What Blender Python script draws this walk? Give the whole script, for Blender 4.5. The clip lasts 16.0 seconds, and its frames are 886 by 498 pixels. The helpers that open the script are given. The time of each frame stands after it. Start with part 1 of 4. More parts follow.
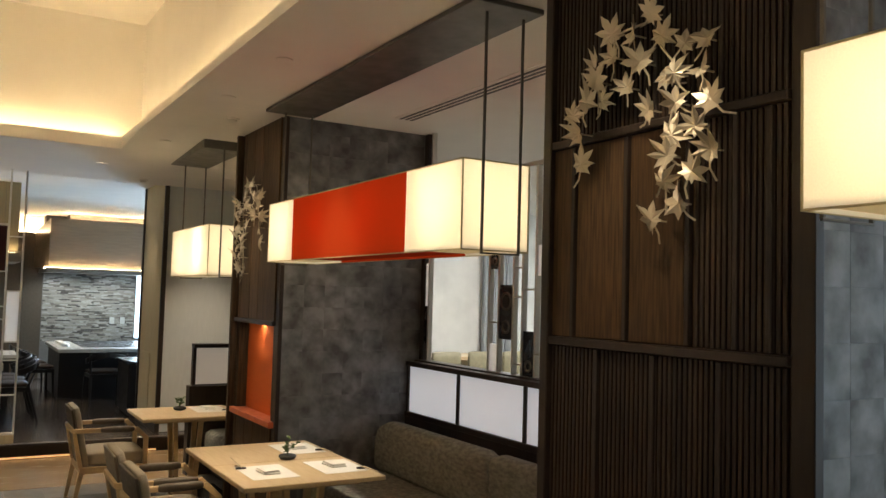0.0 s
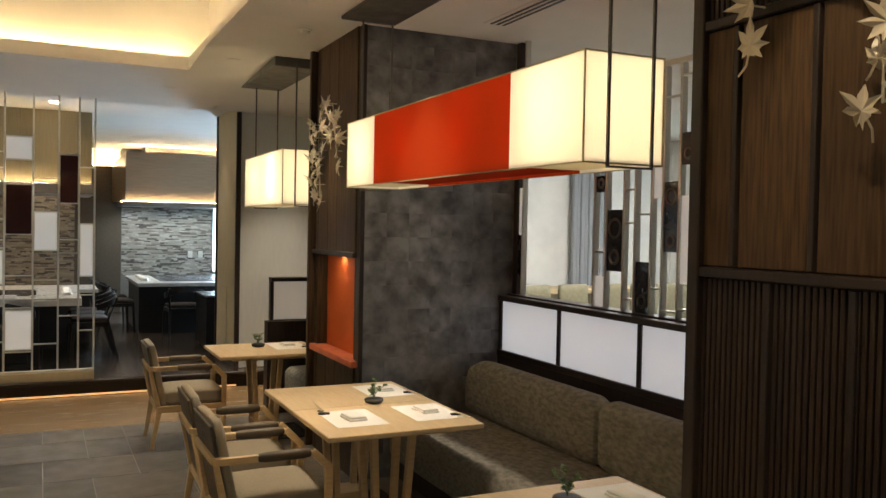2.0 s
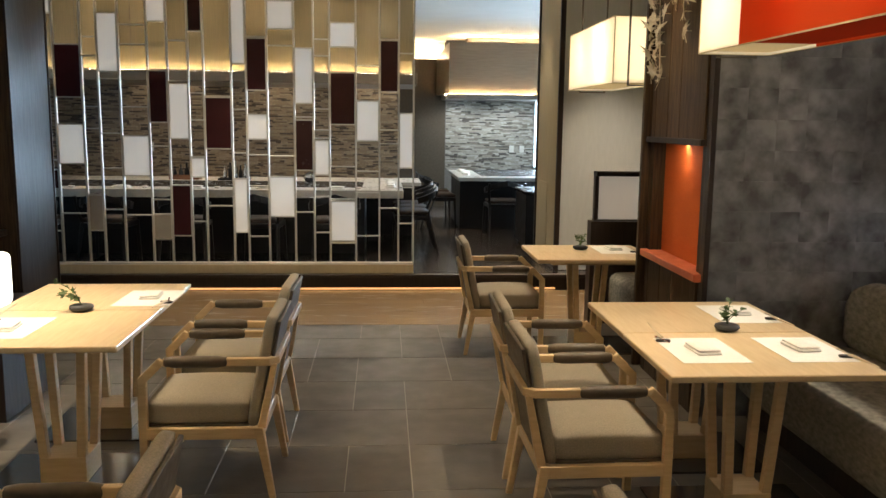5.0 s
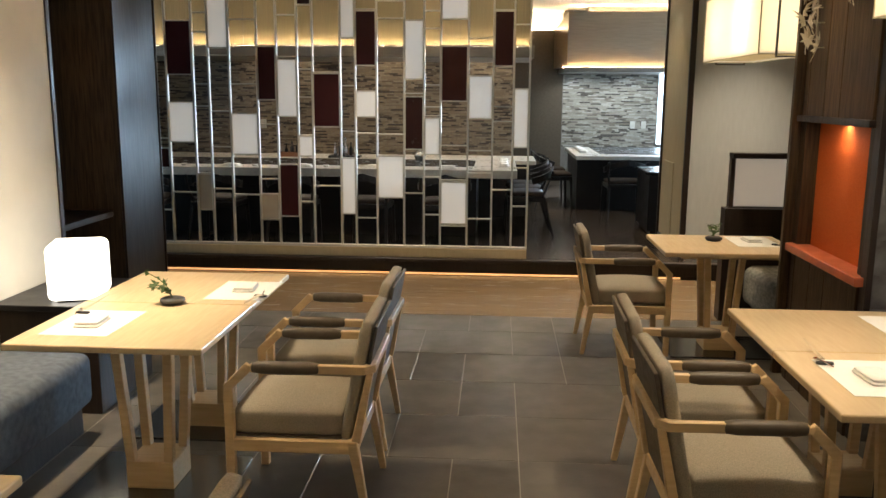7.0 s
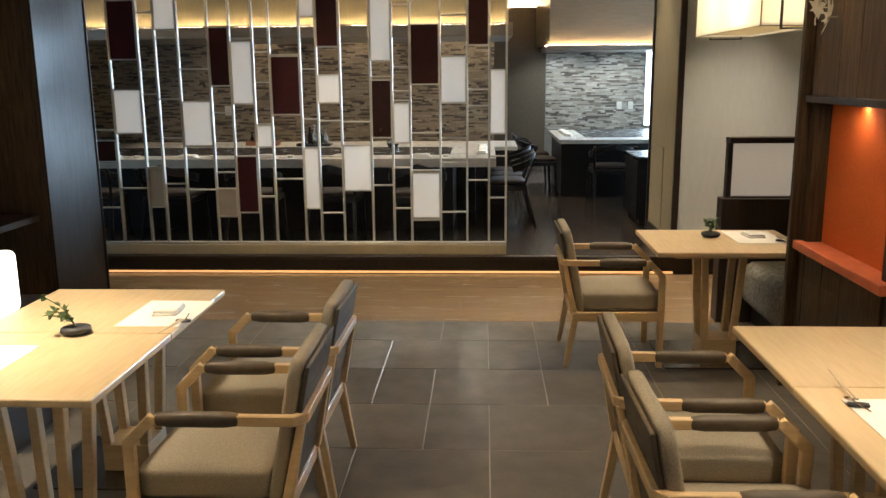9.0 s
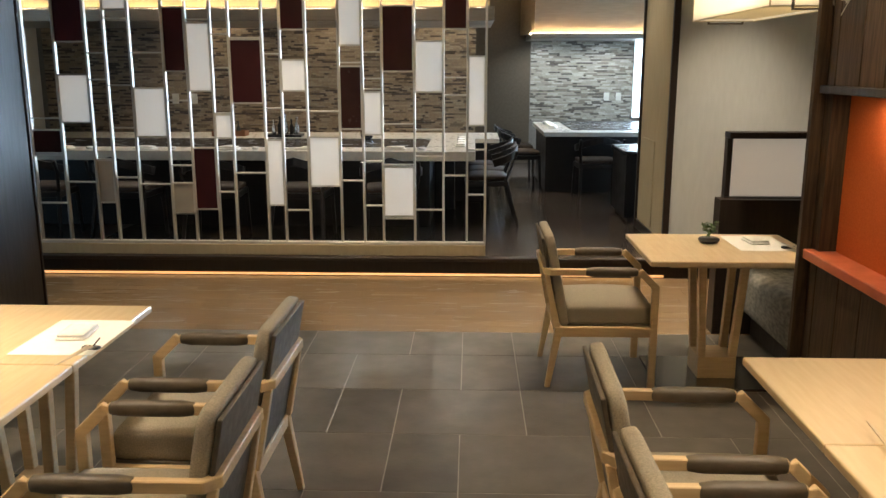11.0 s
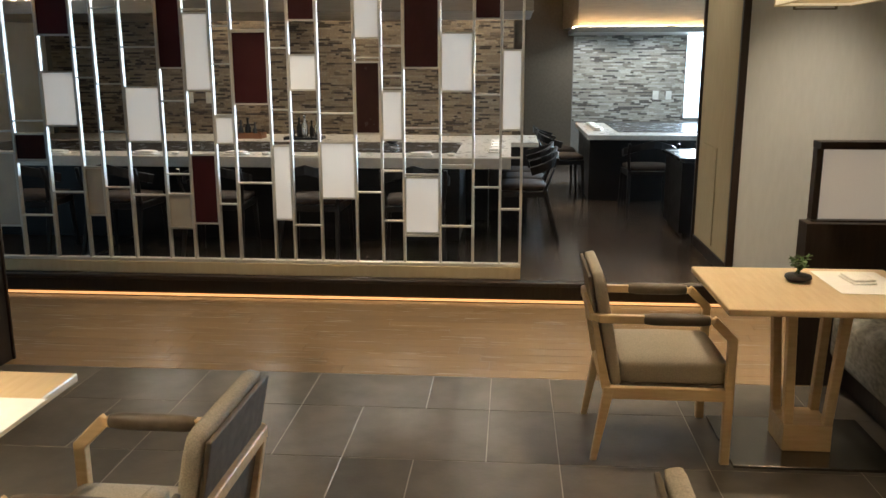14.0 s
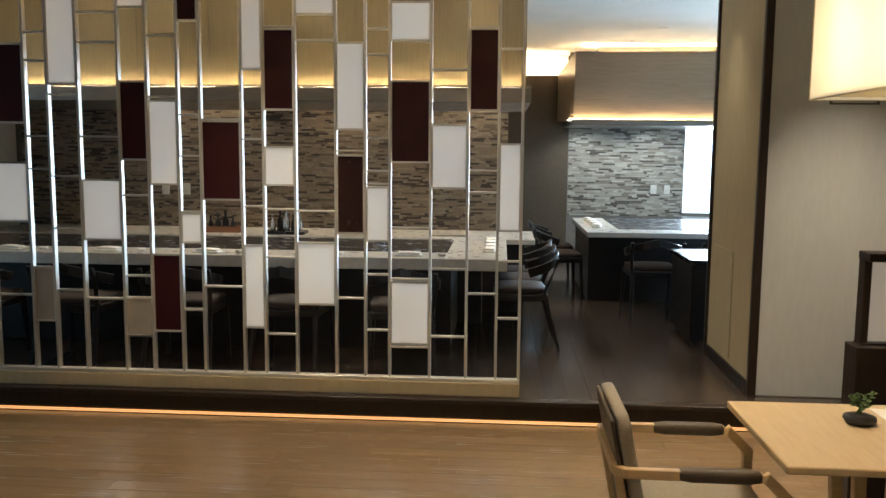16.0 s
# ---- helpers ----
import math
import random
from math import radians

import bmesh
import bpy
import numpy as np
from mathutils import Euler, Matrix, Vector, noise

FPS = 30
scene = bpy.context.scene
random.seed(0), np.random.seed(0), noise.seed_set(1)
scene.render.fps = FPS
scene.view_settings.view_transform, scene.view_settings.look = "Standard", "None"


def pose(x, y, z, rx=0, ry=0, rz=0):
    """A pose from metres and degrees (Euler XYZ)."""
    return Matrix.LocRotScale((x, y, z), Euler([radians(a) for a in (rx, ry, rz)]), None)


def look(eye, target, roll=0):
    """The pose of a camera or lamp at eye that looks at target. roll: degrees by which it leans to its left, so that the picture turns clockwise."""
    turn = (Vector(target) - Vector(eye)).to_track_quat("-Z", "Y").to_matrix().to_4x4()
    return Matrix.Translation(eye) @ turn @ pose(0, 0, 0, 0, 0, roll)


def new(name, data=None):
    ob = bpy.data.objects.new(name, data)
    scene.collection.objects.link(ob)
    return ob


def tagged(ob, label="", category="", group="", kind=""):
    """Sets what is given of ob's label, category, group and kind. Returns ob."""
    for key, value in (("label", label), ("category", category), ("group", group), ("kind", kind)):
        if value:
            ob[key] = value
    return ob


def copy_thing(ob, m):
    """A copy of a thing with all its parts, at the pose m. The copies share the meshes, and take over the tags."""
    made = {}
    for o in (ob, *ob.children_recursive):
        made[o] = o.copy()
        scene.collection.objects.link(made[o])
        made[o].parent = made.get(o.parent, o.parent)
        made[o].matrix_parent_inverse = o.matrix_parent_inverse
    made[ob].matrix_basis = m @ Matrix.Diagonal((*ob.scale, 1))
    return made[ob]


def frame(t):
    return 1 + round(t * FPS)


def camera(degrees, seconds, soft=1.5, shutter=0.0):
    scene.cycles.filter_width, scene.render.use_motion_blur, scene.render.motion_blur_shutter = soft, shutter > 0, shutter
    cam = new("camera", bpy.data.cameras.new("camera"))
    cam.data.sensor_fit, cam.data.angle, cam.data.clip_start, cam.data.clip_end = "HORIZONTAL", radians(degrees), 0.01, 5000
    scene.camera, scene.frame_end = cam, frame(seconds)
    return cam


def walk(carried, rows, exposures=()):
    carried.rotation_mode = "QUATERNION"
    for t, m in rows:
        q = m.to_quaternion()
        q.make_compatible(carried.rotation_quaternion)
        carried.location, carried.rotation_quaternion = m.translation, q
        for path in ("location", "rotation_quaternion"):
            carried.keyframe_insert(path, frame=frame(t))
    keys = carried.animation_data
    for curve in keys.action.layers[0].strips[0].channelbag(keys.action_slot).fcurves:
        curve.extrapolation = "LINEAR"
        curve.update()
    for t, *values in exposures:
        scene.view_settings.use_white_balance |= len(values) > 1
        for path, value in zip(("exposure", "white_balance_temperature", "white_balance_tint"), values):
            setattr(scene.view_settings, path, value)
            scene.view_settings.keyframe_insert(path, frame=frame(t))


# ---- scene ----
cam = camera(55.7, 16.0)
PATH = [
    (0, (0.049, 0.704, 1.753), (1.062, 2.425, 1.868), 1.6),
    (0.5, (0.113, 0.836, 1.76), (1.086, 2.582, 1.824), 1.5),
    (1, (0.152, 0.973, 1.737), (1.079, 2.745, 1.742), 1.3),
    (1.5, (0.193, 1.169, 1.733), (1.087, 2.958, 1.703), 1.1),
    (2, (0.222, 1.317, 1.717), (1.087, 3.119, 1.668), 1.1),
    (2.5, (0.288, 1.466, 1.692), (1.077, 3.3, 1.584), 1.3),
    (3, (0.343, 1.643, 1.687), (0.973, 3.535, 1.527), 1.2),
    (3.5, (0.352, 1.802, 1.672), (0.8, 3.736, 1.43), 1.0),
    (4, (0.345, 1.978, 1.649), (0.69, 3.93, 1.386), 0.6),
    (4.5, (0.369, 2.117, 1.622), (0.597, 4.083, 1.333), 0.4),
    (5, (0.415, 2.24, 1.616), (0.557, 4.212, 1.317), 0.7),
    (7.5, (0.429, 2.835, 1.649), (0.287, 4.794, 1.27), 0.3),
    (8, (0.467, 3.004, 1.652), (0.335, 4.961, 1.261), 0.4),
    (8.5, (0.508, 3.147, 1.65), (0.385, 5.102, 1.251), -0.0),
    (9, (0.523, 3.299, 1.651), (0.424, 5.255, 1.246), -0.5),
    (9.5, (0.528, 3.459, 1.65), (0.446, 5.415, 1.24), 0.1),
    (10, (0.556, 3.573, 1.642), (0.493, 5.529, 1.228), 0.0),
    (12.5, (0.601, 4.271, 1.611), (0.514, 6.217, 1.157), 0.1),
    (13, (0.618, 4.411, 1.619), (0.5, 6.354, 1.159), 0.0),
    (13.5, (0.648, 4.547, 1.622), (0.502, 6.489, 1.167), -0.3),
    (14, (0.63, 4.674, 1.612), (0.472, 6.621, 1.179), -0.1),
    (14.5, (0.604, 4.837, 1.632), (0.442, 6.792, 1.24), 0.3),
    (15, (0.593, 4.959, 1.644), (0.494, 6.934, 1.346), 0.2),
    (15.5, (0.587, 5.12, 1.643), (0.476, 7.1, 1.383), 0.4),
    (16, (0.578, 5.272, 1.643), (0.442, 7.255, 1.414), 0.5),
]
walk(cam, [(t, look(eye, target, roll)) for t, eye, target, roll in PATH], exposures=((0, -0.15), (3, -0.05), (5, 0.15), (8, 0.12), (10, 0.2), (12.5, 0.28), (13.5, 0.25), (15, 0.05), (16, 0.0)))


# ---- world and large lights ----
world = bpy.data.worlds.new("world")
scene.world = world
world.use_nodes = True
world.node_tree.nodes["Background"].inputs[0].default_value = (0.75, 0.87, 1.0, 1)
world.node_tree.nodes["Background"].inputs[1].default_value = 0.5


def lamp(name, kind, m, watts, color, size=0.1, size_y=None, spot=None, blend=0.6):
    d = bpy.data.lights.new(name, kind)
    d.energy, d.color = watts, color
    if kind == "AREA":
        d.size = size
        if size_y:
            d.shape, d.size_y = "RECTANGLE", size_y
    else:
        d.shadow_soft_size = size
    if spot:
        d.spot_size, d.spot_blend = radians(spot), blend
    ob = new(name, d)
    ob.matrix_world = m
    return ob


WARM = (1.0, 0.83, 0.61)
AMBER = (1.0, 0.75, 0.43)
LANTERN = (1.0, 0.90, 0.72)
DAY = (0.72, 0.86, 1.0)

# ---- materials ----


def material(name, color, rough=0.5, metal=0.0, second=None, scale=8.0, stretch=(1, 1, 1), detail=6.0, bump=0.0,
             bump_scale=60.0, spec=0.5, per_piece=0.0, blotch=0.0, rough_var=0.12, coat=0.0, shift=9.0):
    """A principled material: two tones by stretched noise, large faint blotches, fine bump, a shade per object."""
    mt = bpy.data.materials.new(name)
    mt.use_nodes = True
    nt = mt.node_tree
    nd, ln = nt.nodes, nt.links
    b = nd["Principled BSDF"]
    b.inputs["Metallic"].default_value = metal
    b.inputs["Specular IOR Level"].default_value = spec
    b.inputs["Coat Weight"].default_value = coat
    tc = nd.new("ShaderNodeTexCoord")
    mp = nd.new("ShaderNodeMapping")
    mp.inputs["Scale"].default_value = stretch
    src = tc.outputs["Object"]
    if per_piece:
        oi = nd.new("ShaderNodeObjectInfo")
        sh = nd.new("ShaderNodeVectorMath")
        sh.operation = "MULTIPLY_ADD"
        ln.new(oi.outputs["Random"], sh.inputs[0])
        sh.inputs[1].default_value = (shift, shift, shift)
        ln.new(oi.outputs["Location"], sh.inputs[2])
        ad = nd.new("ShaderNodeVectorMath")
        ln.new(src, ad.inputs[0])
        ln.new(sh.outputs[0], ad.inputs[1])
        src = ad.outputs[0]
    ln.new(src, mp.inputs["Vector"])
    no = nd.new("ShaderNodeTexNoise")
    no.inputs["Scale"].default_value, no.inputs["Detail"].default_value = scale, detail
    ln.new(mp.outputs[0], no.inputs["Vector"])
    ramp = nd.new("ShaderNodeMapRange")
    ramp.inputs["From Min"].default_value, ramp.inputs["From Max"].default_value = 0.33, 0.67
    ln.new(no.outputs["Fac"], ramp.inputs["Value"])
    mix = nd.new("ShaderNodeMix")
    mix.data_type = "RGBA"
    mix.inputs[6].default_value = (*color, 1)
    mix.inputs[7].default_value = (*(second or [c * 0.85 for c in color]), 1)
    ln.new(ramp.outputs[0], mix.inputs[0])
    out = mix.outputs[2]
    hsv = nd.new("ShaderNodeHueSaturation")
    ln.new(out, hsv.inputs["Color"])
    val = None
    if per_piece:
        info = nd.new("ShaderNodeObjectInfo")
        r = nd.new("ShaderNodeMapRange")
        r.inputs["To Min"].default_value, r.inputs["To Max"].default_value = 1 - per_piece, 1 + per_piece
        ln.new(info.outputs["Random"], r.inputs["Value"])
        val = r.outputs[0]
    if blotch:
        n2 = nd.new("ShaderNodeTexNoise")
        n2.inputs["Scale"].default_value, n2.inputs["Detail"].default_value = 1.7, 3.0
        ln.new(src, n2.inputs["Vector"])
        r2 = nd.new("ShaderNodeMapRange")
        r2.inputs["From Min"].default_value, r2.inputs["From Max"].default_value = 0.3, 0.7
        r2.inputs["To Min"].default_value, r2.inputs["To Max"].default_value = 1 - blotch, 1 + blotch
        ln.new(n2.outputs["Fac"], r2.inputs["Value"])
        if val:
            mu = nd.new("ShaderNodeMath")
            mu.operation = "MULTIPLY"
            ln.new(val, mu.inputs[0])
            ln.new(r2.outputs[0], mu.inputs[1])
            val = mu.outputs[0]
        else:
            val = r2.outputs[0]
    if val:
        ln.new(val, hsv.inputs["Value"])
    ln.new(hsv.outputs[0], b.inputs["Base Color"])
    rr = nd.new("ShaderNodeMapRange")
    rr.inputs["To Min"].default_value, rr.inputs["To Max"].default_value = max(0.02, rough - rough_var), min(1, rough + rough_var)
    ln.new(no.outputs["Fac"], rr.inputs["Value"])
    ln.new(rr.outputs[0], b.inputs["Roughness"])
    if bump:
        n3 = nd.new("ShaderNodeTexNoise")
        n3.inputs["Scale"].default_value, n3.inputs["Detail"].default_value = bump_scale, 4.0
        ln.new(mp.outputs[0], n3.inputs["Vector"])
        bp = nd.new("ShaderNodeBump")
        bp.inputs["Strength"].default_value, bp.inputs["Distance"].default_value = bump, 0.004
        ln.new(n3.outputs["Fac"], bp.inputs["Height"])
        ln.new(bp.outputs[0], b.inputs["Normal"])
    return mt


def glow(name, color, strength):
    mt = bpy.data.materials.new(name)
    mt.use_nodes = True
    b = mt.node_tree.nodes["Principled BSDF"]
    b.inputs["Base Color"].default_value = (0.8, 0.8, 0.8, 1)
    b.inputs["Emission Color"].default_value = (*color, 1)
    b.inputs["Emission Strength"].default_value = strength
    return mt


def shade_fabric(name, color, thin, lit, strength):
    """Cloth, paper or acrylic: part diffuse, part translucent, plus an even emission added on top."""
    mt = bpy.data.materials.new(name)
    mt.use_nodes = True
    nt = mt.node_tree
    nd, ln = nt.nodes, nt.links
    nd.remove(nd["Principled BSDF"])
    tc = nd.new("ShaderNodeTexCoord")
    wv = nd.new("ShaderNodeTexNoise")
    wv.inputs["Scale"].default_value, wv.inputs["Detail"].default_value = 190.0, 2.0
    ln.new(tc.outputs["Object"], wv.inputs["Vector"])
    mix = nd.new("ShaderNodeMix")
    mix.data_type = "RGBA"
    mix.inputs[6].default_value = (*color, 1)
    mix.inputs[7].default_value = (*[c * 0.86 for c in color], 1)
    ln.new(wv.outputs["Fac"], mix.inputs[0])
    df, tr = nd.new("ShaderNodeBsdfDiffuse"), nd.new("ShaderNodeBsdfTranslucent")
    ln.new(mix.outputs[2], df.inputs[0])
    ln.new(mix.outputs[2], tr.inputs[0])
    ms = nd.new("ShaderNodeMixShader")
    ms.inputs[0].default_value = thin
    ln.new(df.outputs[0], ms.inputs[1])
    ln.new(tr.outputs[0], ms.inputs[2])
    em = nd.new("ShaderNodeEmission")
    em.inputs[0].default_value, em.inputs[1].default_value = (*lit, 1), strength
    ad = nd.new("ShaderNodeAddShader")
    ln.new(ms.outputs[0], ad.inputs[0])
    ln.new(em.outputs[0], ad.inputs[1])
    ln.new(ad.outputs[0], nd["Material Output"].inputs[0])
    return mt


BEECH = material("beech_wood", (0.64, 0.465, 0.255), 0.42, second=(0.56, 0.39, 0.205), scale=5, stretch=(1.5, 14, 14), bump=0.05, per_piece=0.05)
BEECH_TOP = material("beech_veneer", (0.61, 0.465, 0.275), 0.36, second=(0.57, 0.425, 0.245), scale=4, stretch=(14, 1.5, 14), bump=0.03, per_piece=0.04)
DARKWOOD = material("dark_stained_wood", (0.064, 0.038, 0.019), 0.46, second=(0.026, 0.015, 0.008), scale=4, stretch=(22, 22, 1.3), bump=0.12, bump_scale=12, per_piece=0.18, blotch=0.15, spec=0.22)
# Lighter, warmer brown than DARKWOOD.
PANELWOOD = material("warm_brown_wood_panel", (0.095, 0.054, 0.024), 0.5, second=(0.044, 0.025, 0.012), scale=4, stretch=(22, 22, 1.3), bump=0.12, bump_scale=12, per_piece=0.2, blotch=0.15, spec=0.18)
DARKTRIM = material("dark_trim", (0.034, 0.023, 0.017), 0.4, second=(0.024, 0.016, 0.012), scale=6, stretch=(10, 10, 1), bump=0.05, spec=0.3)
FABRIC = material("grey_beige_fabric", (0.36, 0.315, 0.242), 0.93, second=(0.25, 0.217, 0.166), scale=230, bump=0.5, bump_scale=260, spec=0.15, blotch=0.06)
BENCH_FABRIC = material("grey_tweed", (0.31, 0.295, 0.252), 0.95, second=(0.175, 0.168, 0.142), scale=34, stretch=(1, 0.7, 1.5), bump=0.6, bump_scale=160, spec=0.12, blotch=0.1)
LEATHER = material("brown_leather", (0.10, 0.076, 0.049), 0.48, second=(0.076, 0.057, 0.036), scale=30, bump=0.15, bump_scale=180)
STONE = material("slate_floor_tile", (0.117, 0.101, 0.079), 0.38, second=(0.090, 0.077, 0.060), scale=7, bump=0.12, bump_scale=60, per_piece=0.10, blotch=0.12)
GROUT = material("grey_grout", (0.40, 0.375, 0.32), 0.85, scale=30, bump=0.1)
PLANK = material("oak_floor_plank", (0.28, 0.184, 0.098), 0.24, second=(0.235, 0.152, 0.078), scale=2.5, stretch=(1.0, 30, 30), bump=0.02, per_piece=0.09)
DARKPLANK = material("dark_floor_plank", (0.072, 0.053, 0.041), 0.22, second=(0.050, 0.037, 0.029), scale=4, stretch=(18, 1.4, 18), bump=0.06, per_piece=0.15)
WALLTILE = material("slate_wall_tile", (0.235, 0.238, 0.243), 0.5, second=(0.070, 0.068, 0.068), scale=7.5, detail=14, bump=0.25, bump_scale=26, per_piece=0.04, shift=0.10, blotch=0.34, rough_var=0.2)
PLASTER = material("ceiling_plaster", (0.74, 0.71, 0.66), 0.9, second=(0.71, 0.68, 0.63), scale=3, bump=0.03, spec=0.2)
GREYWALL = material("grey_wall_cloth", (0.58, 0.605, 0.61), 0.85, second=(0.55, 0.575, 0.58), scale=40, stretch=(1, 1, 0.2), bump=0.12, bump_scale=200, spec=0.2)
BEIGEWALL = material("beige_wall_cloth", (0.47, 0.395, 0.255), 0.8, second=(0.44, 0.365, 0.235), scale=40, stretch=(1, 1, 0.15), bump=0.1, bump_scale=160, spec=0.25)
CREAM = material("cream_wall", (0.70, 0.64, 0.52), 0.85, second=(0.66, 0.60, 0.49), scale=5, bump=0.05)
STEEL = material("satin_steel", (0.62, 0.60, 0.55), 0.36, 0.6, second=(0.57, 0.55, 0.50), scale=20, stretch=(1, 1, 8))
DARKMETAL = material("dark_bronze_metal", (0.15, 0.137, 0.118), 0.45, 0.6, second=(0.12, 0.11, 0.095), scale=9)
PLATE = material("brushed_base_plate", (0.20, 0.19, 0.17), 0.2, 0.85, scale=3, rough_var=0.06)
CHAMPAGNE = material("champagne_metal", (0.60, 0.53, 0.40), 0.46, 0.55, second=(0.50, 0.44, 0.33), scale=16, bump=0.05)
MAROON = material("maroon_lacquer", (0.046, 0.006, 0.008), 0.42, second=(0.035, 0.0045, 0.006), scale=5, spec=0.25)
MAROON_DARK = material("brown_lacquer", (0.040, 0.013, 0.011), 0.25, second=(0.03, 0.01, 0.009), scale=5, spec=0.25)
# Emission added to brighten the frosted panels, which hold no lamp.
FROST = shade_fabric("frosted_acrylic_added_glow", (0.84, 0.83, 0.80), 0.35, (1.0, 0.97, 0.94), 0.14)
# Faint emission put into the paper itself; no lamp is built behind it.
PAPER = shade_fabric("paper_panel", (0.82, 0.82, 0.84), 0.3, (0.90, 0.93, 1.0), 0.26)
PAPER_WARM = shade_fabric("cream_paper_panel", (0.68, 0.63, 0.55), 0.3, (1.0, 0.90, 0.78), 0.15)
TAUPE = material("taupe_acrylic", (0.40, 0.36, 0.30), 0.4, scale=6)
ORANGE = material("orange_cloth", (0.50, 0.105, 0.022), 0.8, second=(0.44, 0.088, 0.018), scale=120, bump=0.2, bump_scale=200, spec=0.15)
ORANGE_TOP = material("orange_lacquer", (0.46, 0.11, 0.045), 0.4, scale=10)
SHADE = shade_fabric("cream_lantern_cloth", (0.88, 0.83, 0.71), 0.6, (1.0, 0.88, 0.66), 0.20)
RED_SHADE = shade_fabric("red_lantern_cloth", (0.60, 0.082, 0.022), 0.5, (1.0, 0.12, 0.02), 0.10)
# Dimmer copies of the lantern cloths, so the undersides look shaded.
SHADE_UNDER = shade_fabric("cream_lantern_darkened_base", (0.55, 0.47, 0.30), 0.35, (1.0, 0.80, 0.46), 0.16)
RED_UNDER = shade_fabric("red_lantern_darkened_base", (0.30, 0.035, 0.012), 0.35, (1.0, 0.10, 0.03), 0.05)
SHADE_TRIM = material("lantern_seam", (0.62, 0.52, 0.30), 0.7, scale=20)
LAMP_WHITE = glow("white_lamp_acrylic", (1.0, 0.93, 0.80), 3.2)
LED = glow("amber_led_strip", AMBER, 85.0)
LED_BAY = glow("bay_led_strip", AMBER, 210.0)
BAR_SKY = glow("daylit_bar_window", (0.62, 0.92, 1.0), 1.7)
TAUPEWALL = material("taupe_wall_cloth", (0.125, 0.098, 0.07), 0.8, second=(0.11, 0.086, 0.062), scale=30, bump=0.08, bump_scale=160, spec=0.2)
PILLAR_PANEL = material("satin_dark_panel", (0.040, 0.036, 0.036), 0.42, second=(0.032, 0.029, 0.029), scale=5, stretch=(12, 12, 1), bump=0.02, spec=0.25)
# Dark blue copy of the bench cloth; dim daylight put into the colour.
BENCH_BLUE = material("dim_daylit_upholstery", (0.105, 0.118, 0.135), 0.8, second=(0.07, 0.08, 0.094), scale=30, bump=0.4, bump_scale=160, spec=0.2, blotch=0.08)
LED_STEP = glow("step_led_strip", (1.0, 0.46, 0.14), 0.95)
LED_COVE = glow("cove_led_strip", (1.0, 0.72, 0.37), 30.0)
SPOT_GLOW = glow("downlight_lens", (1.0, 0.83, 0.58), 24.0)
SKYGLASS = glow("daylit_window", (0.62, 0.83, 1.0), 4.5)
SKYGLASS2 = glow("dim_daylit_window", (0.74, 0.88, 1.0), 0.35)
SKYGLASS5 = glow("daylit_bay_side_window", (0.50, 0.77, 1.0), 1.0)
SKYGLASS3 = glow("daylit_booth_window", (0.70, 0.88, 1.0), 1.5)
SKYGLASS4 = glow("daylit_corridor_window", (0.42, 0.74, 1.0), 1.3)
BRONZE_HOOD = material("bronze_hood_panel", (0.30, 0.250, 0.150), 0.34, 0.55, second=(0.26, 0.215, 0.128), scale=5, stretch=(30, 1, 1), bump=0.03)
GREY_HOOD = material("grey_hood_panel", (0.20, 0.175, 0.145), 0.32, 0.4, second=(0.17, 0.15, 0.125), scale=5, stretch=(1, 1, 12))
BROWN_HOOD = material("taupe_hood_panel", (0.27, 0.205, 0.14), 0.36, 0.25, second=(0.235, 0.178, 0.12), scale=5, stretch=(1, 1, 12))
COUNTER = material("pale_stone_counter", (0.50, 0.47, 0.42), 0.3, second=(0.42, 0.395, 0.35), scale=14, bump=0.03)
# Darker copy of the dark wood: shade on the ribs put into the colour.
SHADED_RIBWOOD = material("shade_darkened_ribs", (0.040, 0.025, 0.015), 0.42, second=(0.022, 0.013, 0.008), scale=4, stretch=(22, 22, 1.3), bump=0.1, bump_scale=12, per_piece=0.25, spec=0.25)
BLACKTOP = material("black_griddle", (0.025, 0.025, 0.027), 0.25, 0.2, scale=9)
BLACKWOOD = material("black_lacquered_wood", (0.012, 0.010, 0.010), 0.34, scale=9, spec=0.3)
SEATPAD = material("dark_brown_seat", (0.045, 0.033, 0.027), 0.7, scale=20, bump=0.1, spec=0.2)
WHITE = material("white_linen", (0.80, 0.78, 0.73), 0.85, second=(0.74, 0.72, 0.67), scale=60, bump=0.15, bump_scale=200)
MAT_PAPER = material("white_place_mat", (0.83, 0.81, 0.76), 0.7, second=(0.80, 0.78, 0.73), scale=30, bump=0.03)
CHARCOAL = material("charcoal_ceramic", (0.035, 0.035, 0.037), 0.5, scale=30, bump=0.1)
LEAF = material("leaf_green", (0.055, 0.105, 0.028), 0.45, second=(0.085, 0.14, 0.04), scale=30, per_piece=0.2)
SPOON = material("polished_steel", (0.70, 0.69, 0.67), 0.15, 1.0, scale=5)
BAMBOO = material("pale_chopstick", (0.62, 0.50, 0.33), 0.5, scale=12, stretch=(10, 10, 1))
SWITCH = material("ivory_switch_plate", (0.72, 0.70, 0.64), 0.45, scale=10)
MOSAIC_BACK = material("mosaic_grout", (0.22, 0.20, 0.175), 0.8, scale=20)
MOSAIC = [material("mosaic_strip", c, 0.36, second=[v * 0.8 for v in c], scale=40, bump=0.05, per_piece=0.2)
          for c in ((0.34, 0.265, 0.180), (0.25, 0.195, 0.135), (0.145, 0.108, 0.075), (0.070, 0.051, 0.038), (0.43, 0.355, 0.26))]
